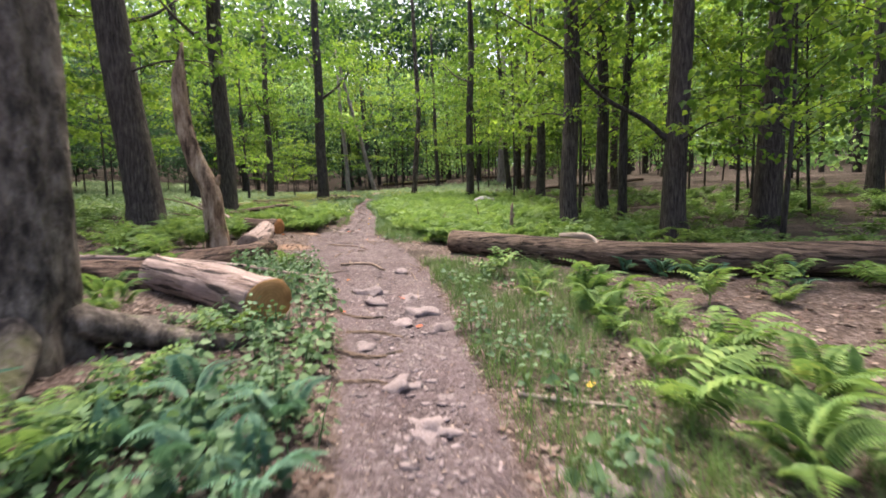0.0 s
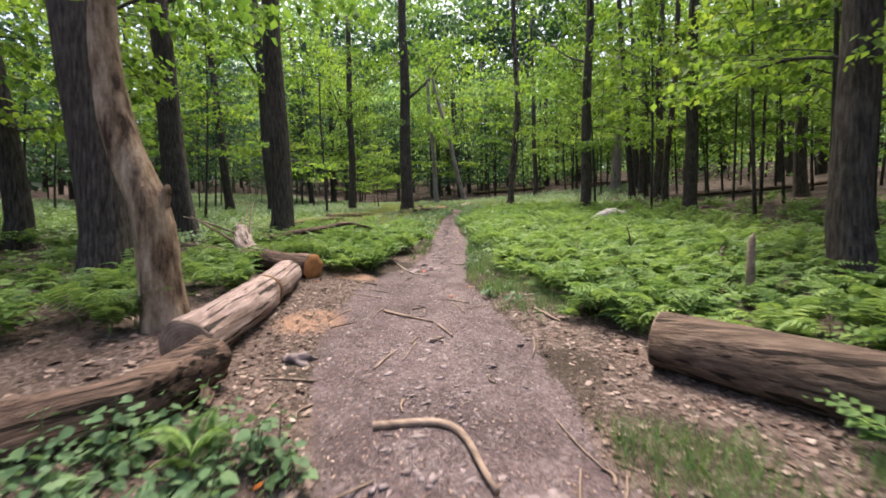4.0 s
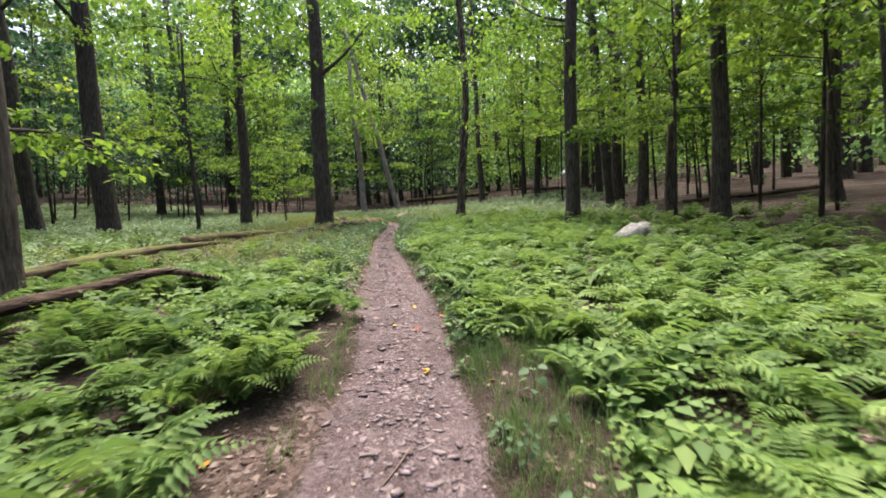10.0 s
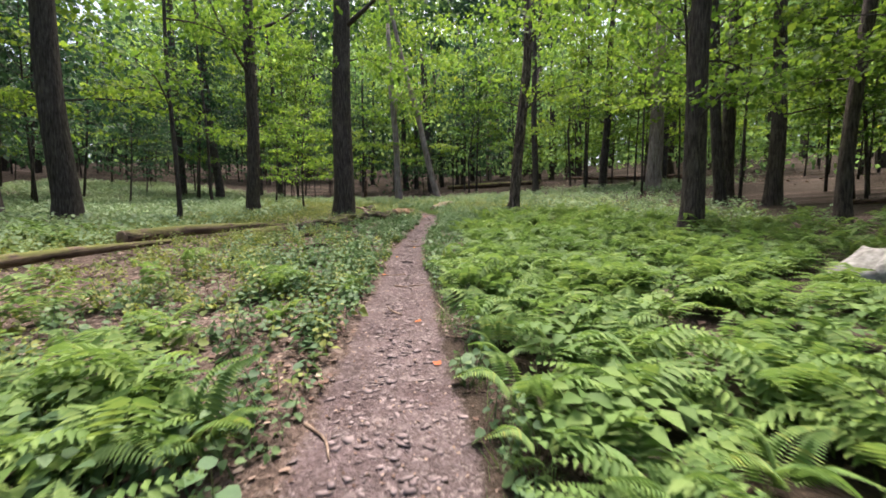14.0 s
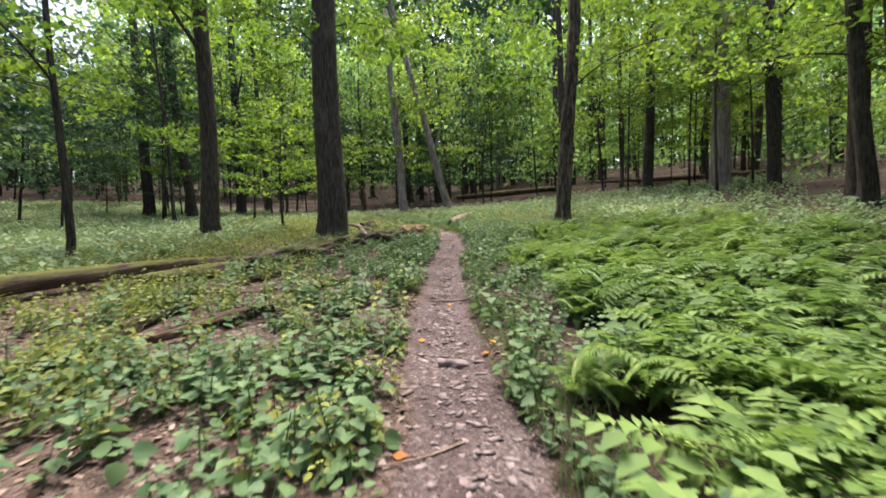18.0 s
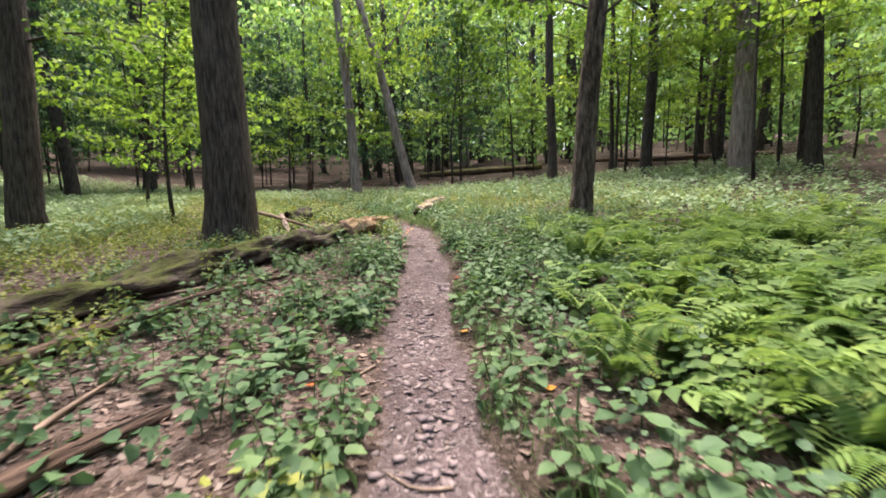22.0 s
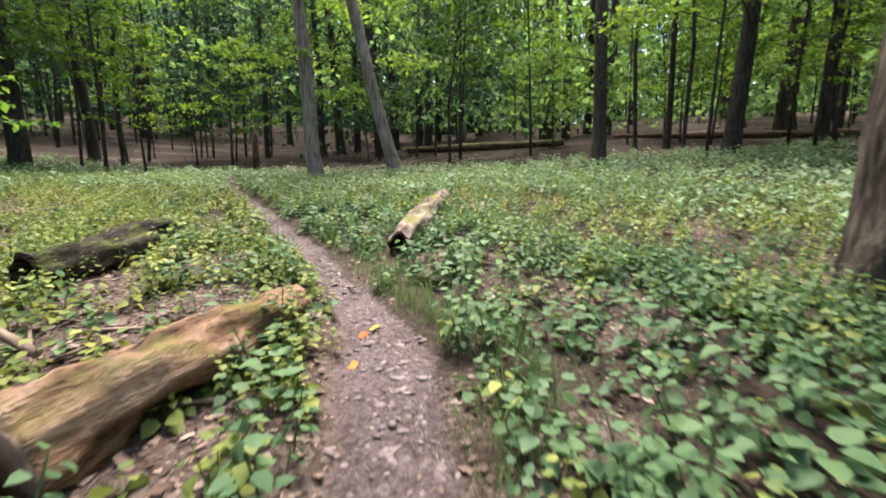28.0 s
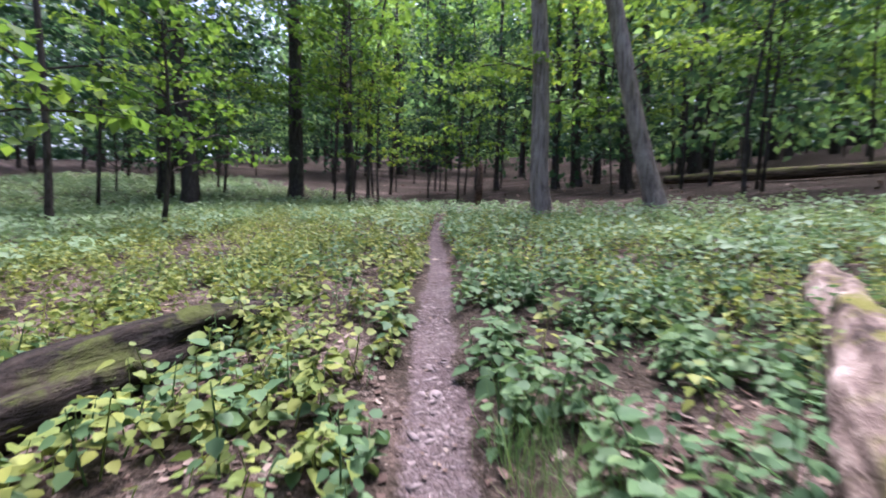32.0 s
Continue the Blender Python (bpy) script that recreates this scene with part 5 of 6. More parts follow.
def far_woods():
    """The wood beyond, joined: stems and leaves too far to tell apart."""
    r = np.random.default_rng(23)
    stems, at = [], []
    for _ in range(230):
        y = r.uniform(62, 125)
        x = r.uniform(-95, 70)
        z = float(plain(x, y))
        h, w = r.uniform(12, 20), r.uniform(0.12, 0.38)
        lean = r.normal(0, 0.04)
        stems.append(tube([(x, y, z - 0.5), (x + lean * h * 0.4, y, z + h * 0.4), (x + lean * h, y, z + h)], [w * 1.3, w, w * 0.5], 6, 0, 0, False))
    for side in (-1, 1):
        for _ in range(90):
            y = r.uniform(-8, 62)
            c, _w = trail(min(max(y, -6.0), 46.0))
            x = c + side * r.uniform(32, 62)
            z = float(plain(x, y))
            h, w = r.uniform(12, 20), r.uniform(0.1, 0.35)
            stems.append(tube([(x, y, z - 0.5), (x, y, z + h * 0.4), (x + r.normal(0, 0.6), y, z + h)], [w * 1.3, w, w * 0.5], 6, 0, 0, False))
    for _ in range(170):
        y = r.uniform(47, 84)
        x = r.uniform(-1.0, 0.95) * (y + 6) - 12
        z = float(plain(x, y))
        h, w = r.uniform(6, 14), r.uniform(0.03, 0.09)
        bend, lean = r.normal(0, 0.3), r.normal(0, 0.06)
        stems.append(tube([(x, y, z - 0.3), (x + bend, y, z + h * 0.4), (x + lean * h, y, z + h)], [w * 1.2, w, w * 0.4], 5, 0, 0, False))
    v, f = joined(stems)
    whole("distant_trunks", tri_mesh("distant_trunks", v, f, BARK_DARK, True), (0, 0, 0), "many dark trunks far back in the wood", "trees", kind="stuff")
    def sprays(n, near, far, low, high, leaf, per, spread, left=-1.0, right=0.95):
        y = r.uniform(near, far, n)
        x = r.uniform(left, right, n) * (y + 12) - 12
        z = plain(x, y) + low + (high - low) * r.random(n) ** 1.15
        mid = np.stack([x, y, z], -1)
        at = np.repeat(mid, per, 0) + r.normal(0, 1, (n * per, 3)) * np.array([spread, spread, spread * 0.34])
        return leaf_sheet(at, leaf, CANOPY_HAZE, 0.8)

    def flank(n, side, near, far, low, high, leaf, per, spread):
        y = r.uniform(-8, 64, n)
        c, _ = trail(np.clip(y, -6, 46))
        x = c + side * r.uniform(near, far, n)
        mid = np.stack([x, y, plain(x, y) + low + (high - low) * r.random(n) ** 1.15], -1)
        at = np.repeat(mid, per, 0) + r.normal(0, 1, (n * per, 3)) * np.array([spread, spread, spread * 0.34])
        return leaf_sheet(at, leaf, CANOPY_HAZE, 0.8)

    # Left-hand foliage, its shade painted in by the darker leaf colour.
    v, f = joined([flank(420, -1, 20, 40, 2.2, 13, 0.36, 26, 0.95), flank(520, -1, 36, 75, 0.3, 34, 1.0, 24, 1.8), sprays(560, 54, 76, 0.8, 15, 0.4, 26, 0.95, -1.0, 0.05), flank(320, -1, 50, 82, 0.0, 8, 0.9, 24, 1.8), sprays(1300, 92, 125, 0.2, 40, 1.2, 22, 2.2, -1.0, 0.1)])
    whole("evergreen_foliage", tri_mesh("evergreen_foliage", v, f, CANOPY_SHADE), (0, 0, 0), "far foliage coloured dark for hillside shade", "foliage", kind="stuff")
    # Far leaves take the haze-paled green instead of real haze.
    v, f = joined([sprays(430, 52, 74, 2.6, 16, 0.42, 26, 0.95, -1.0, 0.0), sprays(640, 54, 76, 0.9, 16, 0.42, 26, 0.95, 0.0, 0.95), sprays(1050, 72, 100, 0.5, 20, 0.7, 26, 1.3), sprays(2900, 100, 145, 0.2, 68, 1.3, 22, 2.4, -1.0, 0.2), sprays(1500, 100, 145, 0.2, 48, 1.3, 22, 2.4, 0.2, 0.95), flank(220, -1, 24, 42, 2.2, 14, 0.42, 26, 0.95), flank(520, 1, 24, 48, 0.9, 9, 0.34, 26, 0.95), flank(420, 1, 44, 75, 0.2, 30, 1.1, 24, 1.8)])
    whole("distant_foliage", tri_mesh("distant_foliage", v, f, CANOPY_HAZE), (0, 0, 0), "far foliage in a haze-paled green", "foliage", kind="stuff")


far_woods()

# ---------------- ferns, herbs, grass, fallen leaves ----------------


def frond_shape(pairs, tall, thin=0.045, bare=0.3, wide=0.3):
    """A bare stalk that rises and bends over into a flat three-cornered blade of paired leaflets."""
    v, f = [], []

    def axis(u):
        return np.array((0.0, 0.86 * u**1.45, tall * (math.sin(min(u / 0.72, 1.0) * math.pi / 2) - 0.55 * max(0.0, u - 0.6) ** 1.5)))

    for u in np.linspace(bare, 0.98, pairs):
        p = axis(u)
        near = (u - bare) / (1 - bare)
        ln = wide * (1 - near) ** 0.85 * min(1, 0.75 + 2 * near) + 0.012
        for sign in (1, -1):
            k = len(v)
            tip = p + np.array((sign * ln, 0.3 * ln, -0.2 * ln))
            mid = p + np.array((sign * ln * 0.4, 0.1 * ln, 0.012))
            w = np.array((0, thin * (1.1 - 0.6 * near), 0.006))
            v += [p, mid - w, tip, mid + w]
            f += [[k, k + 1, k + 2], [k, k + 2, k + 3]]
    for a, b in zip(np.linspace(0, 0.93, 5), np.linspace(0.23, 1.0, 5)):
        k = len(v)
        w = np.array((0.008 * (1.1 - a), 0, 0))
        v += [axis(a) - w, axis(a) + w, axis(b)]
        f += [[k, k + 1, k + 2]]
    return np.array(v), np.array(f)


FRONDS = [frond_shape(12, 0.6, 0.04), frond_shape(12, 0.75, 0.04), frond_shape(11, 0.45, 0.045, 0.2)]
FRONDS_FAR = [frond_shape(6, 0.65, 0.085), frond_shape(6, 0.5, 0.085)]
r3 = np.random.default_rng(31)


def clear_of_logs(x, y):
    ok = np.ones(np.shape(x), bool)
    for ax, ay, bx, by, w in ((-0.8, 9.2, 3.0, 7.55, 0.36), (3.0, 7.55, 9.5, 7.0, 0.42), (-2.4, 4.3, -4.6, 5.1, 0.4), (-4.7, 7.7, -6.7, 11.4, 0.4), (-6.2, 11.6, -8.6, 12.4, 0.35), (-12.4, 27.7, -11.45, 33.2, 0.16), (-11.4, 33.2, -11.0, 35.0, 0.14), (-10.64, 36.7, -10.55, 41.4, 0.12), (-13.7, 34.9, -14.3, 37.0, 0.12), (-5.6, 5.6, -4.35, 7.6, 0.3), (-0.9, 23.5, 0.9, 23.9, 0.45), (-3.6, 2.7, -3.1, 2.7, 0.5), (-14.05, 23.4, -13.0, 28.2, 0.3), (-12.3, 17.6, -12.9, 22.6, 0.4), (-9.5, 14.0, -8.5, 17.4, 0.36)):
        dx, dy = bx - ax, by - ay
        s = np.clip(((x - ax) * dx + (y - ay) * dy) / (dx * dx + dy * dy), 0, 1)
        ok &= np.hypot(x - ax - s * dx, y - ay - s * dy) > w
    return ok


def fern_chance(x, y):
    c, _ = trail(np.clip(y, -6, 46))
    d = off_trail(x, y)
    right = (x > c)
    a = np.where(right & (y > 10.2) & (y < 33.5), np.where(y < 16, gate(d, 0.5, 1.2), gate(d, 0.15, 0.6)) * np.where((y > 24) & (y < 33), gate(d, 0.7, 1.7), 1), 0)
    a = np.where(right & (y > 30) & (y < 37), a * gate(37 - y, 0, 4) * gate(d, 1.5, 3), a)
    a = np.where(~right & (y > 11.8) & (y < 18.5) & (x > -12), gate(d, 0.1, 0.5), a)
    a = np.where(~right & (y > 7) & (y < 13) & (x < -6), 0.6, a)
    a = np.where(~right & (y < 7) & (d > 0.7), np.where((d > 2.2) & (y > 4), 0.3, 0.12), a)
    a = np.where(~right & (y > 18.5) & (y < 22), 0.15, a)
    a = np.where(right & (y < 10.2), 0.22 * gate(d, 0.6, 1.4), a)
    a = np.where(right & (y < 10.2) & (d > 5), 0.35, a)
    a = np.where(right & (y < 34) & (y > 6) & (d > 6), 0.55 * gate(34 - 0.6 * np.maximum(x, 0) - y, 0, 5), a)
    a = np.where(~right & (y > 5) & (y < 24) & (d > 6), 0.4, a)
    return a * (x < 22) * (0.85 + 0.35 * wobble(x, y, 0.7, 1.0)) * clear_of_logs(x, y)


def picked(count, chance, xs, ys, clump=0.0):
    y = r3.uniform(*ys, count)
    c, _ = trail(np.clip(y, -6, 46))
    x = c + r3.uniform(*xs, count)
    keep = (r3.random(count) < chance(x, y)) & (off_trail(x, y) > np.where(y > 33, 0.1, 0.05) + clump)
    return x[keep], y[keep]


def frond_field(name, shapes, x, y, per, size, mat, label):
    pieces = []
    for shape in shapes:
        n = len(x) // len(shapes)
        k = r3.integers(0, len(x), n)
        px, py = np.repeat(x[k], per), np.repeat(y[k], per)
        yaw = np.tile(np.arange(per) * 6.283 / per, n) + r3.uniform(-0.5, 0.5, n * per)
        at = np.stack([px, py, ground(px, py) - 0.01], -1)
        pieces.append(scattered(shape, at, turns(yaw, r3.normal(0.12, 0.16, n * per), r3.normal(0, 0.2, n * per)), np.repeat(r3.uniform(*size, n), per) * r3.uniform(0.75, 1.15, n * per)))
    v, f = joined(pieces)
    whole(name, tri_mesh(name, v, f, mat), (0, 0, 0), label, "fern", kind="stuff")


FRONDS_NEAR = [frond_shape(22, 0.55, 0.026), frond_shape(22, 0.72, 0.026), frond_shape(20, 0.42, 0.028, 0.2)]
FROND_MESHES = [tri_mesh("frond", *s, FERN) for s in FRONDS_NEAR]
FROND_BLUE = [tri_mesh("frond", *s, FERN_BLUE) for s in FRONDS_NEAR]


def fern(x, y, size, blue=False):
    tag = "dull blue-green fern beside the path" if blue else "bright green arching fern beside the path"
    ob = thing("fern", spot(x, y), tag, "fern", "ferns along the path")
    n = int(r3.integers(5, 8))
    for k in range(n):
        turn = k * 6.283 / n + r3.uniform(-0.4, 0.4)
        s = size * r3.uniform(0.75, 1.15)
        m = Matrix.Rotation(turn, 4, "Z") @ Matrix.Rotation(r3.normal(0.12, 0.15), 4, "X") @ Matrix.Rotation(r3.normal(0, 0.2), 4, "Y") @ Matrix.Scale(s, 4)
        part("frond", (FROND_BLUE if blue else FROND_MESHES)[int(r3.integers(3))], ob, m=m)


nx, ny = picked(1500, fern_chance, (-3.6, 3.8), (1, 35), 0.2)
for x, y in list(zip(nx, ny))[:290]:
    fern(float(x), float(y), r3.uniform(0.36, 0.58))
for x, y in ((-1.6, 2.0), (-1.25, 2.25), (-1.9, 2.35), (-1.45, 1.7), (-2.0, 1.85), (-1.1, 1.75), (-2.9, 1.8), (2.9, 7.2), (3.3, 6.9), (3.7, 7.1), (4.6, 6.5), (2.4, 7.4)):
    fern(x, y, 0.42, True)
fx, fy = picked(7200, fern_chance, (-5.5, 9.5), (1, 36), 0.22)
frond_field("fern_bed", FRONDS, fx[:1500], fy[:1500], 5, (0.42, 0.68), FERN, "bed of green ferns covering the slope")
fx, fy = picked(7000, fern_chance, (-22, 24), (6, 37))
frond_field("far_fern_bed", FRONDS_FAR, fx, fy, 5, (0.45, 0.68), FERN, "green ferns spreading back under the trees")


def herb_shape(seed, leaves, h, size, stalk=True, leaf=OVATE):
    r = np.random.default_rng(seed)
    stem = tube([(0, 0, -0.02), (0.01, 0.0, h * 0.5), (0.03, 0.01, h)], [0.006, 0.005, 0.003], 3, 0, 0, False)
    s = np.linspace(0.3, 1.0, leaves)
    yaw = np.arange(leaves) * 2.3 + r.uniform(-0.4, 0.4, leaves)
    at = np.stack([0.03 * s, 0.01 * s, h * s], -1)
    off = 0.05 * (1.15 - 0.5 * s)
    at += np.stack([-np.sin(yaw) * off, np.cos(yaw) * off, 0 * s], -1)
    lv = scattered(leaf, at, turns(yaw, r.normal(-0.2, 0.36, leaves), r.normal(0, 0.34, leaves)), size * (1.15 - 0.4 * s) * r.uniform(0.8, 1.2, leaves))
    return joined([stem, lv]) if stalk else lv


HERBS = [herb_shape(1, 8, 0.19, 0.092), herb_shape(2, 9, 0.28, 0.085), herb_shape(3, 11, 0.36, 0.068), herb_shape(4, 6, 0.13, 0.11)]
HERBS_SMALL = [herb_shape(5, 7, 0.24, 0.13, False, KITE), herb_shape(6, 7, 0.34, 0.14, False, KITE)]
HERBS_MIDDLE = [herb_shape(7, 12, 0.24, 0.082, False, KITE), herb_shape(8, 13, 0.36, 0.076, False, KITE)]


def herb_chance(x, y):
    c, _ = trail(np.clip(y, -6, 46))
    d = off_trail(x, y)
    left = x < c
    a = np.where(left & (y > 17.5) & (y < 24), 0.7 * gate(d, 0.0, 0.3) * (1 - 0.45 * gate(d, 1.2, 2.5)), 0)
    a = np.where(left & (y >= 24) & (y < 34.5), (0.68 - 0.34 * gate(d, 0.6, 1.2) + 0.36 * gate(d, 2.4, 3.6)), a)
    a = np.where(left & (y >= 34.5) & (y < 52), 0.6, a)
    a = np.where(~left & (y > 10) & (y < 33), np.where(y < 16, 0.12, 0.3) * (1 - gate(d, 0.25, 0.6)), a)
    a = np.where(~left & (y > 24) & (y < 33), np.maximum(a, 0.35 * (1 - gate(d, 1.5, 2.5))), a)
    a = np.where(~left & (y >= 32.5), gate(y, 32.5, 34.5) * 0.65, a)
    a = np.where((y < 7), np.where(left, 0.8, 0.3 * (d < 1.1)) * (d > 0.1) * (d < 1.6), a)
    a = np.where(left & (d > 6) & (y > 18), 1.0, a)
    a = np.where(left & (d > 3.5) & (y > 11) & (y <= 18), 0.55 * gate(y, 11, 13), a)
    a = np.where(~left & (y > 30) & (y < 36), np.maximum(a, 0.7 * gate(d, 0.0, 0.25)), a)
    a = np.where(~left & (y > 34) & (y < 38.5) & (d > 0.5) & (d < 2.0), a * 0.55, a)
    a = np.where(~left & (y > 34.2) & (y < 37.6) & (d < 0.5), a * 0.3, a)
    clumps = 0.15 + 1.15 * gate(wobble(x, y, 1.15, 3.0) + 0.5 * wobble(x, y, 2.6, 1.0), -0.45, 0.35)
    a = np.where((y > 17.5) & (y < 38) & (np.abs(x - c) < 5), a * np.where(left, clumps, 0.45 + 0.6 * clumps), a * (0.8 + 0.45 * wobble(x, y, 0.8, 3.0)))
    edge = gate(50.5 + 0.0 * x - y, 0, 3) * gate(34 - np.hypot(x + 14, y - 30), 0, 3) * gate(3.5 + 2.0 * wobble(x, y, 0.35, 7.0) + 6 * gate(y, 40, 47) - x, 0, 6)
    return a * edge * clear_of_logs(x, y)


def herb_field(name, shapes, x, y, size, mat, label):
    pieces = []
    which = r3.integers(0, len(shapes), len(x))
    for k, shape in enumerate(shapes):
        px, py = x[which == k], y[which == k]
        n = len(px)
        at = np.stack([px, py, ground(px, py)], -1)
        pieces.append(scattered(shape, at, turns(r3.uniform(0, 6.28, n), r3.normal(0, 0.22, n), r3.normal(0, 0.22, n)), r3.uniform(*size, n)))
    v, f = joined(pieces)
    whole(name, tri_mesh(name, v, f, mat), (0, 0, 0), label, "herbs", kind="stuff")


hx, hy = picked(27000, herb_chance, (-4, 4), (1, 41))
near_yellow = (hy > 33) & (r3.random(len(hx)) < np.where(hx < trail(hy)[0], 0.75, 0.14)) | (hx < trail(hy)[0]) & (hy > 19) & (hy < 27) & (r3.random(len(hx)) < 0.3)
herb_field("herb_bed", HERBS, hx[~near_yellow][:11500], hy[~near_yellow][:11500], (0.55, 1.2), HERB, "leafy green herbs along the path")
herb_field("yellow_herb_bed", HERBS, hx[near_yellow], hy[near_yellow], (0.6, 1.1), HERB_YELLOW, "yellowing leafy herbs beside the path")
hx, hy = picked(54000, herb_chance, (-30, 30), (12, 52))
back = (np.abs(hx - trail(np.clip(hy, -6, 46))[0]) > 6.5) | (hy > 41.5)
herb_field("far_herb_bed", HERBS_SMALL, hx[back], hy[back], (0.8, 1.3), HERB_HAZE, "far clearing herbs in a haze-paled green")
hx, hy = picked(28000, herb_chance, (-9, 11), (17.5, 46.5))
away = np.abs(hx - trail(hy)[0]) > np.where(hy > 40, 0.0, 2.6)
hx, hy = hx[away], hy[away]
cool = (hx > trail(np.clip(hy, -6, 46))[0]) & (r3.random(len(hx)) < np.where(hy > 37, 0.35, 0.65))
herb_field("cool_herb_bed", HERBS_MIDDLE, hx[cool], hy[cool], (0.7, 1.15), HERB, "low green herbs covering the clearing")
hx, hy = hx[~cool], hy[~cool]
herb_field("middle_herb_bed", HERBS_MIDDLE, hx, hy, (0.7, 1.1), HERB_YELLOW, "yellow-green herbs in the clearing")

HEART = (np.array([[0, 0, 0], [0, 0.5, -0.07], [0, 1, -0.2], [0.3, 0.05, 0.05], [0.44, 0.36, 0.05], [0.25, 0.72, -0.05], [-0.3, 0.05, 0.05], [-0.44, 0.36, 0.05], [-0.25, 0.72, -0.05]]), np.array([[0, 3, 1], [3, 4, 1], [4, 5, 1], [5, 2, 1], [0, 1, 6], [6, 1, 7], [7, 1, 8], [8, 1, 2]]))
HERB_LEAF = tri_mesh("leaf", HEART[0], HEART[1], HERB)
HERB_LEAF_YELLOW = tri_mesh("leaf", HEART[0], HEART[1], HERB_YELLOW)
HERB_STEM = tri_mesh("stem", *tube([(0, 0, -0.02), (0.01, 0, 0.5), (0.03, 0.01, 1.0)], [0.013, 0.01, 0.006], 5, 0, 0, False), STEM)


def herb(x, y, h, size, yellow=False):
    ob = thing("herb", spot(x, y), "yellowing broad-leaved herb by the path" if yellow else "broad-leaved green herb by the path", "plant", "herbs along the path", turn=r3.uniform(0, 6.28))
    part("stem", HERB_STEM, ob, m=Matrix.Scale(h, 4))
    n = int(r3.integers(6, 10))
    for k in range(n):
        s = 0.35 + 0.65 * k / (n - 1)
        m = Matrix.Translation((0.03 * h * s, 0.01, h * s)) @ Matrix.Rotation(k * 2.3 + r3.uniform(-0.3, 0.3), 4, "Z") @ Matrix.Rotation(r3.normal(0.1, 0.25), 4, "X") @ Matrix.Translation((0, 0.055, 0)) @ Matrix.Scale(size * (1.2 - 0.4 * s) * r3.uniform(0.8, 1.2), 4)
        part("leaf", HERB_LEAF_YELLOW if yellow else HERB_LEAF, ob, m=m)


hx, hy = picked(1200, herb_chance, (-2.2, 2.2), (16, 40))
for x, y in list(zip(hx, hy))[:230]:
    herb(float(x), float(y), r3.uniform(0.14, 0.34), r3.uniform(0.085, 0.155), y > 34 and x < trail(y)[0] and r3.random() < 0.5)


def grass():
    def chance(x, y):
        c, _ = trail(np.clip(y, -6, 46))
        d = off_trail(x, y)
        right = x > c
        a = np.where(right & (y > 10.5) & (y < 17), 1.0 * (1 - gate(d, 1.0, 1.8)), 0)
        a = np.where(right & (y > 17) & (y < 30), 0.6 * (1 - gate(d, 0.2, 0.5)), a)
        a = np.where(right & (y > 33.5) & (y < 38), 1.0 * (1 - gate(d, 0.35, 0.8)), a)
        a = np.where(right & (y < 8) & (d < 2.2), 1.0, a)
        a = np.where(~right & (y > 14) & (y < 17), 0.5 * (1 - gate(d, 0.1, 0.3)), a)
        return a * gate(wobble(x, y, 1.3, 6.0), -0.7, 0.1) * clear_of_logs(x, y)

    x, y = picked(42000, chance, (-2.2, 3.6), (1, 38))
    n = 7
    k = np.repeat(np.arange(len(x)), n)
    px, py = x[k] + r3.normal(0, 0.035, len(k)), y[k] + r3.normal(0, 0.035, len(k))
    blade = (np.array([[-0.012, 0, 0], [0.012, 0, 0], [0.009, 0.14, 0.55], [-0.009, 0.14, 0.55], [0, 0.5, 0.85]]), np.array([[0, 1, 2], [0, 2, 3], [3, 2, 4]]))
    at = np.stack([px, py, ground(px, py) - 0.005], -1)
    v, f = scattered(blade, at, turns(r3.uniform(0, 6.28, len(k)), r3.normal(0, 0.2, len(k)), r3.normal(0, 0.2, len(k))), r3.uniform(0.1, 0.27, len(k)))
    whole("grass", tri_mesh("grass", v, f, GRASS), (0, 0, 0), "fine green grass tufts along the path", "grass", kind="stuff")


grass()


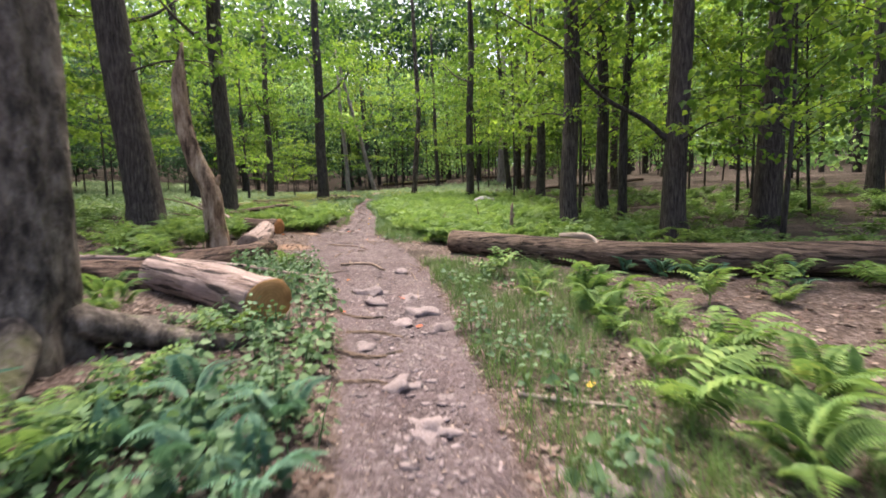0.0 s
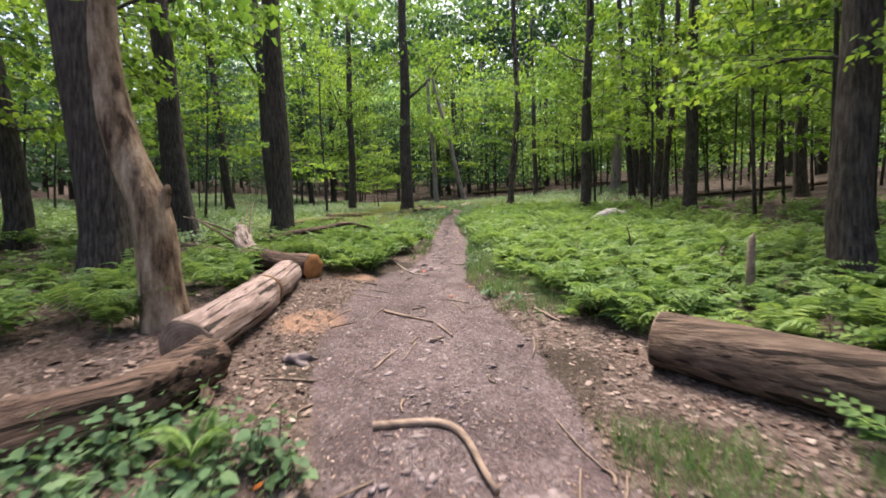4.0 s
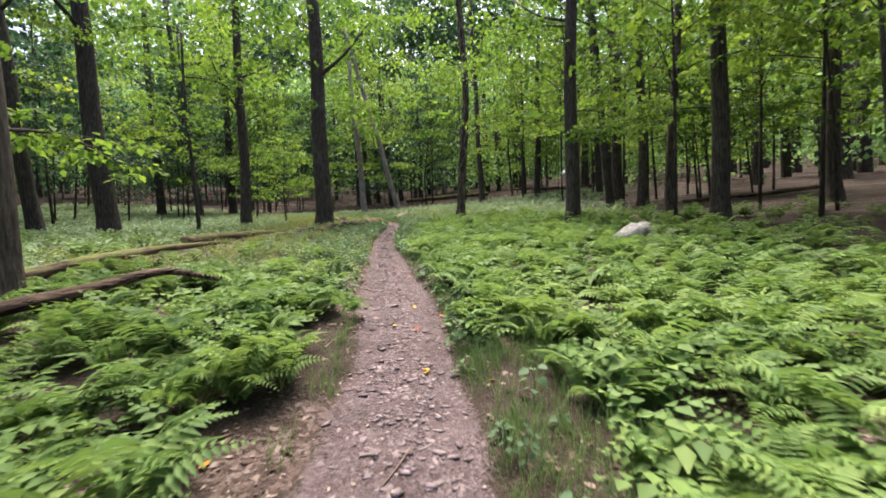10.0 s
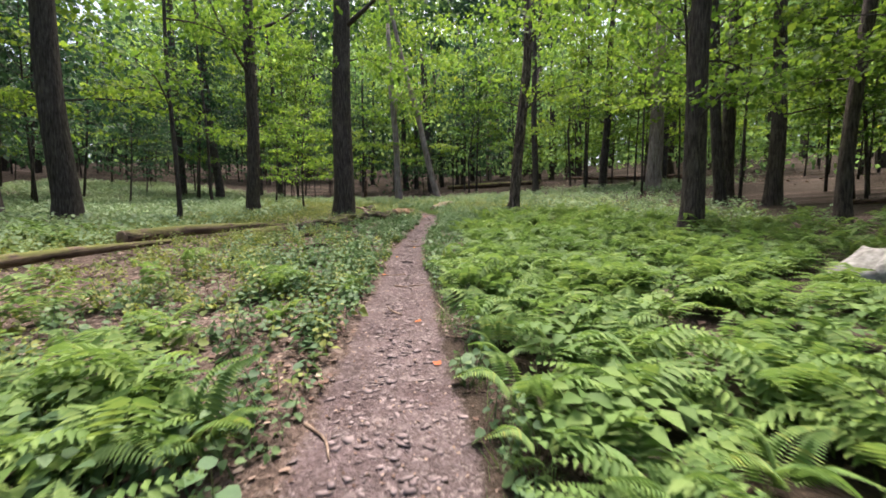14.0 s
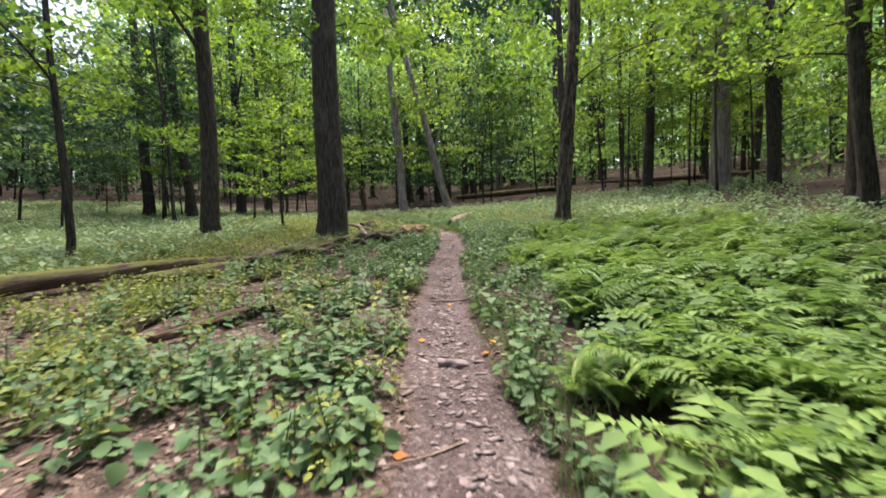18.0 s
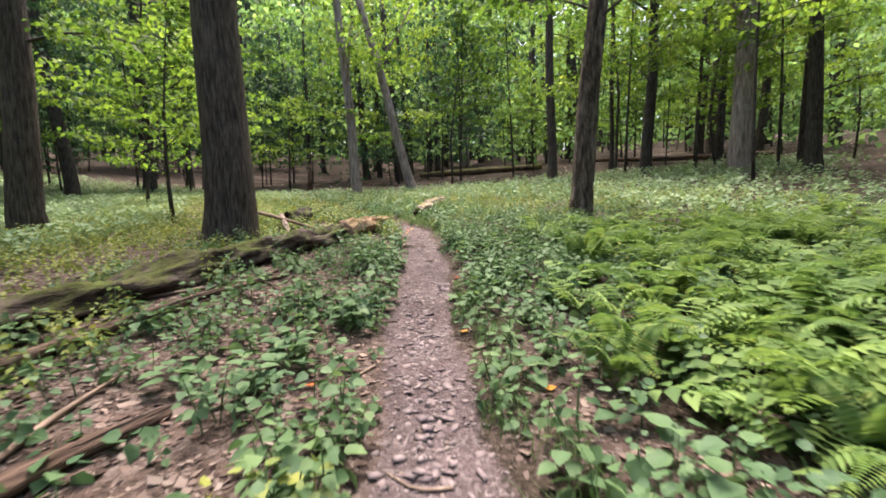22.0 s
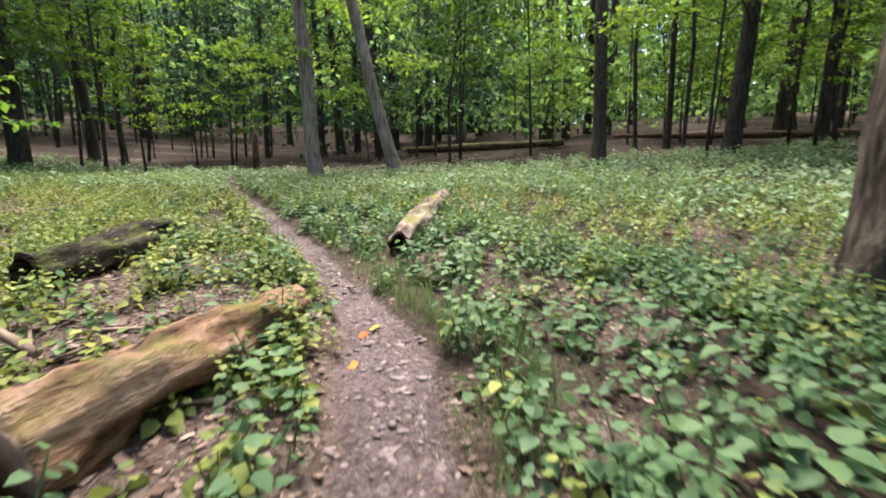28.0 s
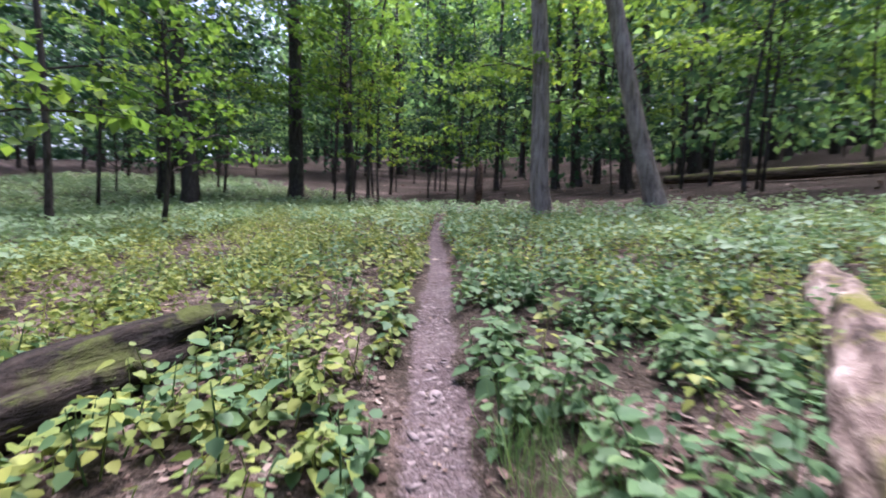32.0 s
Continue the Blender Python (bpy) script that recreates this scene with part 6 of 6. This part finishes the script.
def fallen_leaves():
    def chance(x, y):
        on = off_trail(x, y) < 0
        wide_part = (y > 6) & (y < 13)
        return np.where(on, np.where(wide_part, 0.75, 0.32), litter_amount(x, y) ** 1.5)

    pieces = []
    for count, near, far, shape, big in ((125000, 0, 3.2, CURLED, 0.06), (55000, 3.2, 12.0, KITE, 0.1)):
        y = r3.uniform(0, 46, count)
        c, _ = trail(y)
        x = c + np.where(r3.random(count) < 0.5, -1, 1) * r3.uniform(near, far, count)
        keep = r3.random(count) < chance(x, y)
        x, y = x[keep], y[keep]
        n = len(x)
        at = np.stack([x, y, ground(x, y) + r3.uniform(0.001, 0.01, n)], -1)
        pieces.append(scattered(shape, at, turns(r3.uniform(0, 6.28, n), r3.normal(0, 0.2, n), r3.normal(0, 0.22, n)), np.where(off_trail(x, y) < 0.05, 0.45, 1.0) * big * (0.3 + 1.1 * r3.random(n) ** 1.6)))
    v, f = joined(pieces)
    whole("leaf_litter", tri_mesh("leaf_litter", v, f, LITTER), (0, 0, 0), "dry brown fallen leaves lying on the soil", "leaves", kind="stuff")
    y = r3.uniform(40, 64, 7000)
    x = r3.uniform(-32, 14, 7000)
    keep = r3.random(7000) < litter_amount(x, y) ** 2
    x, y = x[keep], y[keep]
    n = len(x)
    at = np.stack([x, y, ground(x, y) + 0.02], -1)
    v, f = scattered(CURLED, at, turns(r3.uniform(0, 6.28, n), r3.normal(0, 0.35, n), r3.normal(0, 0.4, n)), r3.uniform(0.1, 0.22, n))
    whole("far_leaf_litter", tri_mesh("far_leaf_litter", v, f, LITTER), (0, 0, 0), "brown fallen leaves under the far trees", "leaves", kind="stuff")
    me = tri_mesh("fallen_leaf", CURLED[0], CURLED[1], BRIGHT_LEAF)
    for k in range(46):
        y = r3.uniform(1.5, 37)
        c, w = trail(y)
        ob = whole("fallen_leaf", me, spot(c + r3.normal(0, 1) * (w + 0.25), y, 0.02), "bright orange fallen leaf on the ground", "leaf", "bright fallen leaves")
        ob.scale = (0.09,) * 3
        ob.rotation_euler = (r3.normal(0, 0.2), r3.normal(0, 0.2), r3.uniform(0, 6.28))


fallen_leaves()


def twigs():
    for k in range(70):
        y = r3.uniform(1.5, 36) if k > 30 else r3.uniform(5, 13)
        c, w = trail(y)
        x = c + r3.uniform(-1, 1) * (w + 0.6)
        ln, a = r3.uniform(0.15, 0.6), r3.uniform(0, 6.28)
        pts = [(x + ln * s * math.cos(a), y + ln * s * math.sin(a)) for s in (-0.5, 0, 0.5)]
        base = spot(x, y)
        way = np.array([(px - x + r3.normal(0, 0.02), py - y + r3.normal(0, 0.02), float(ground(px, py)) - base.z + 0.012) for px, py in pts])
        v, f = tube(bent(way, 6), np.linspace(0.012, 0.005, 6) * r3.uniform(0.7, 1.5), 5, 0.1, k)
        ob = thing("twig", base, "dry brown twig lying on the path", "twig", "twigs on the path")
        part("wood", tri_mesh("twig", v, f, TWIG, True), ob)


twigs()
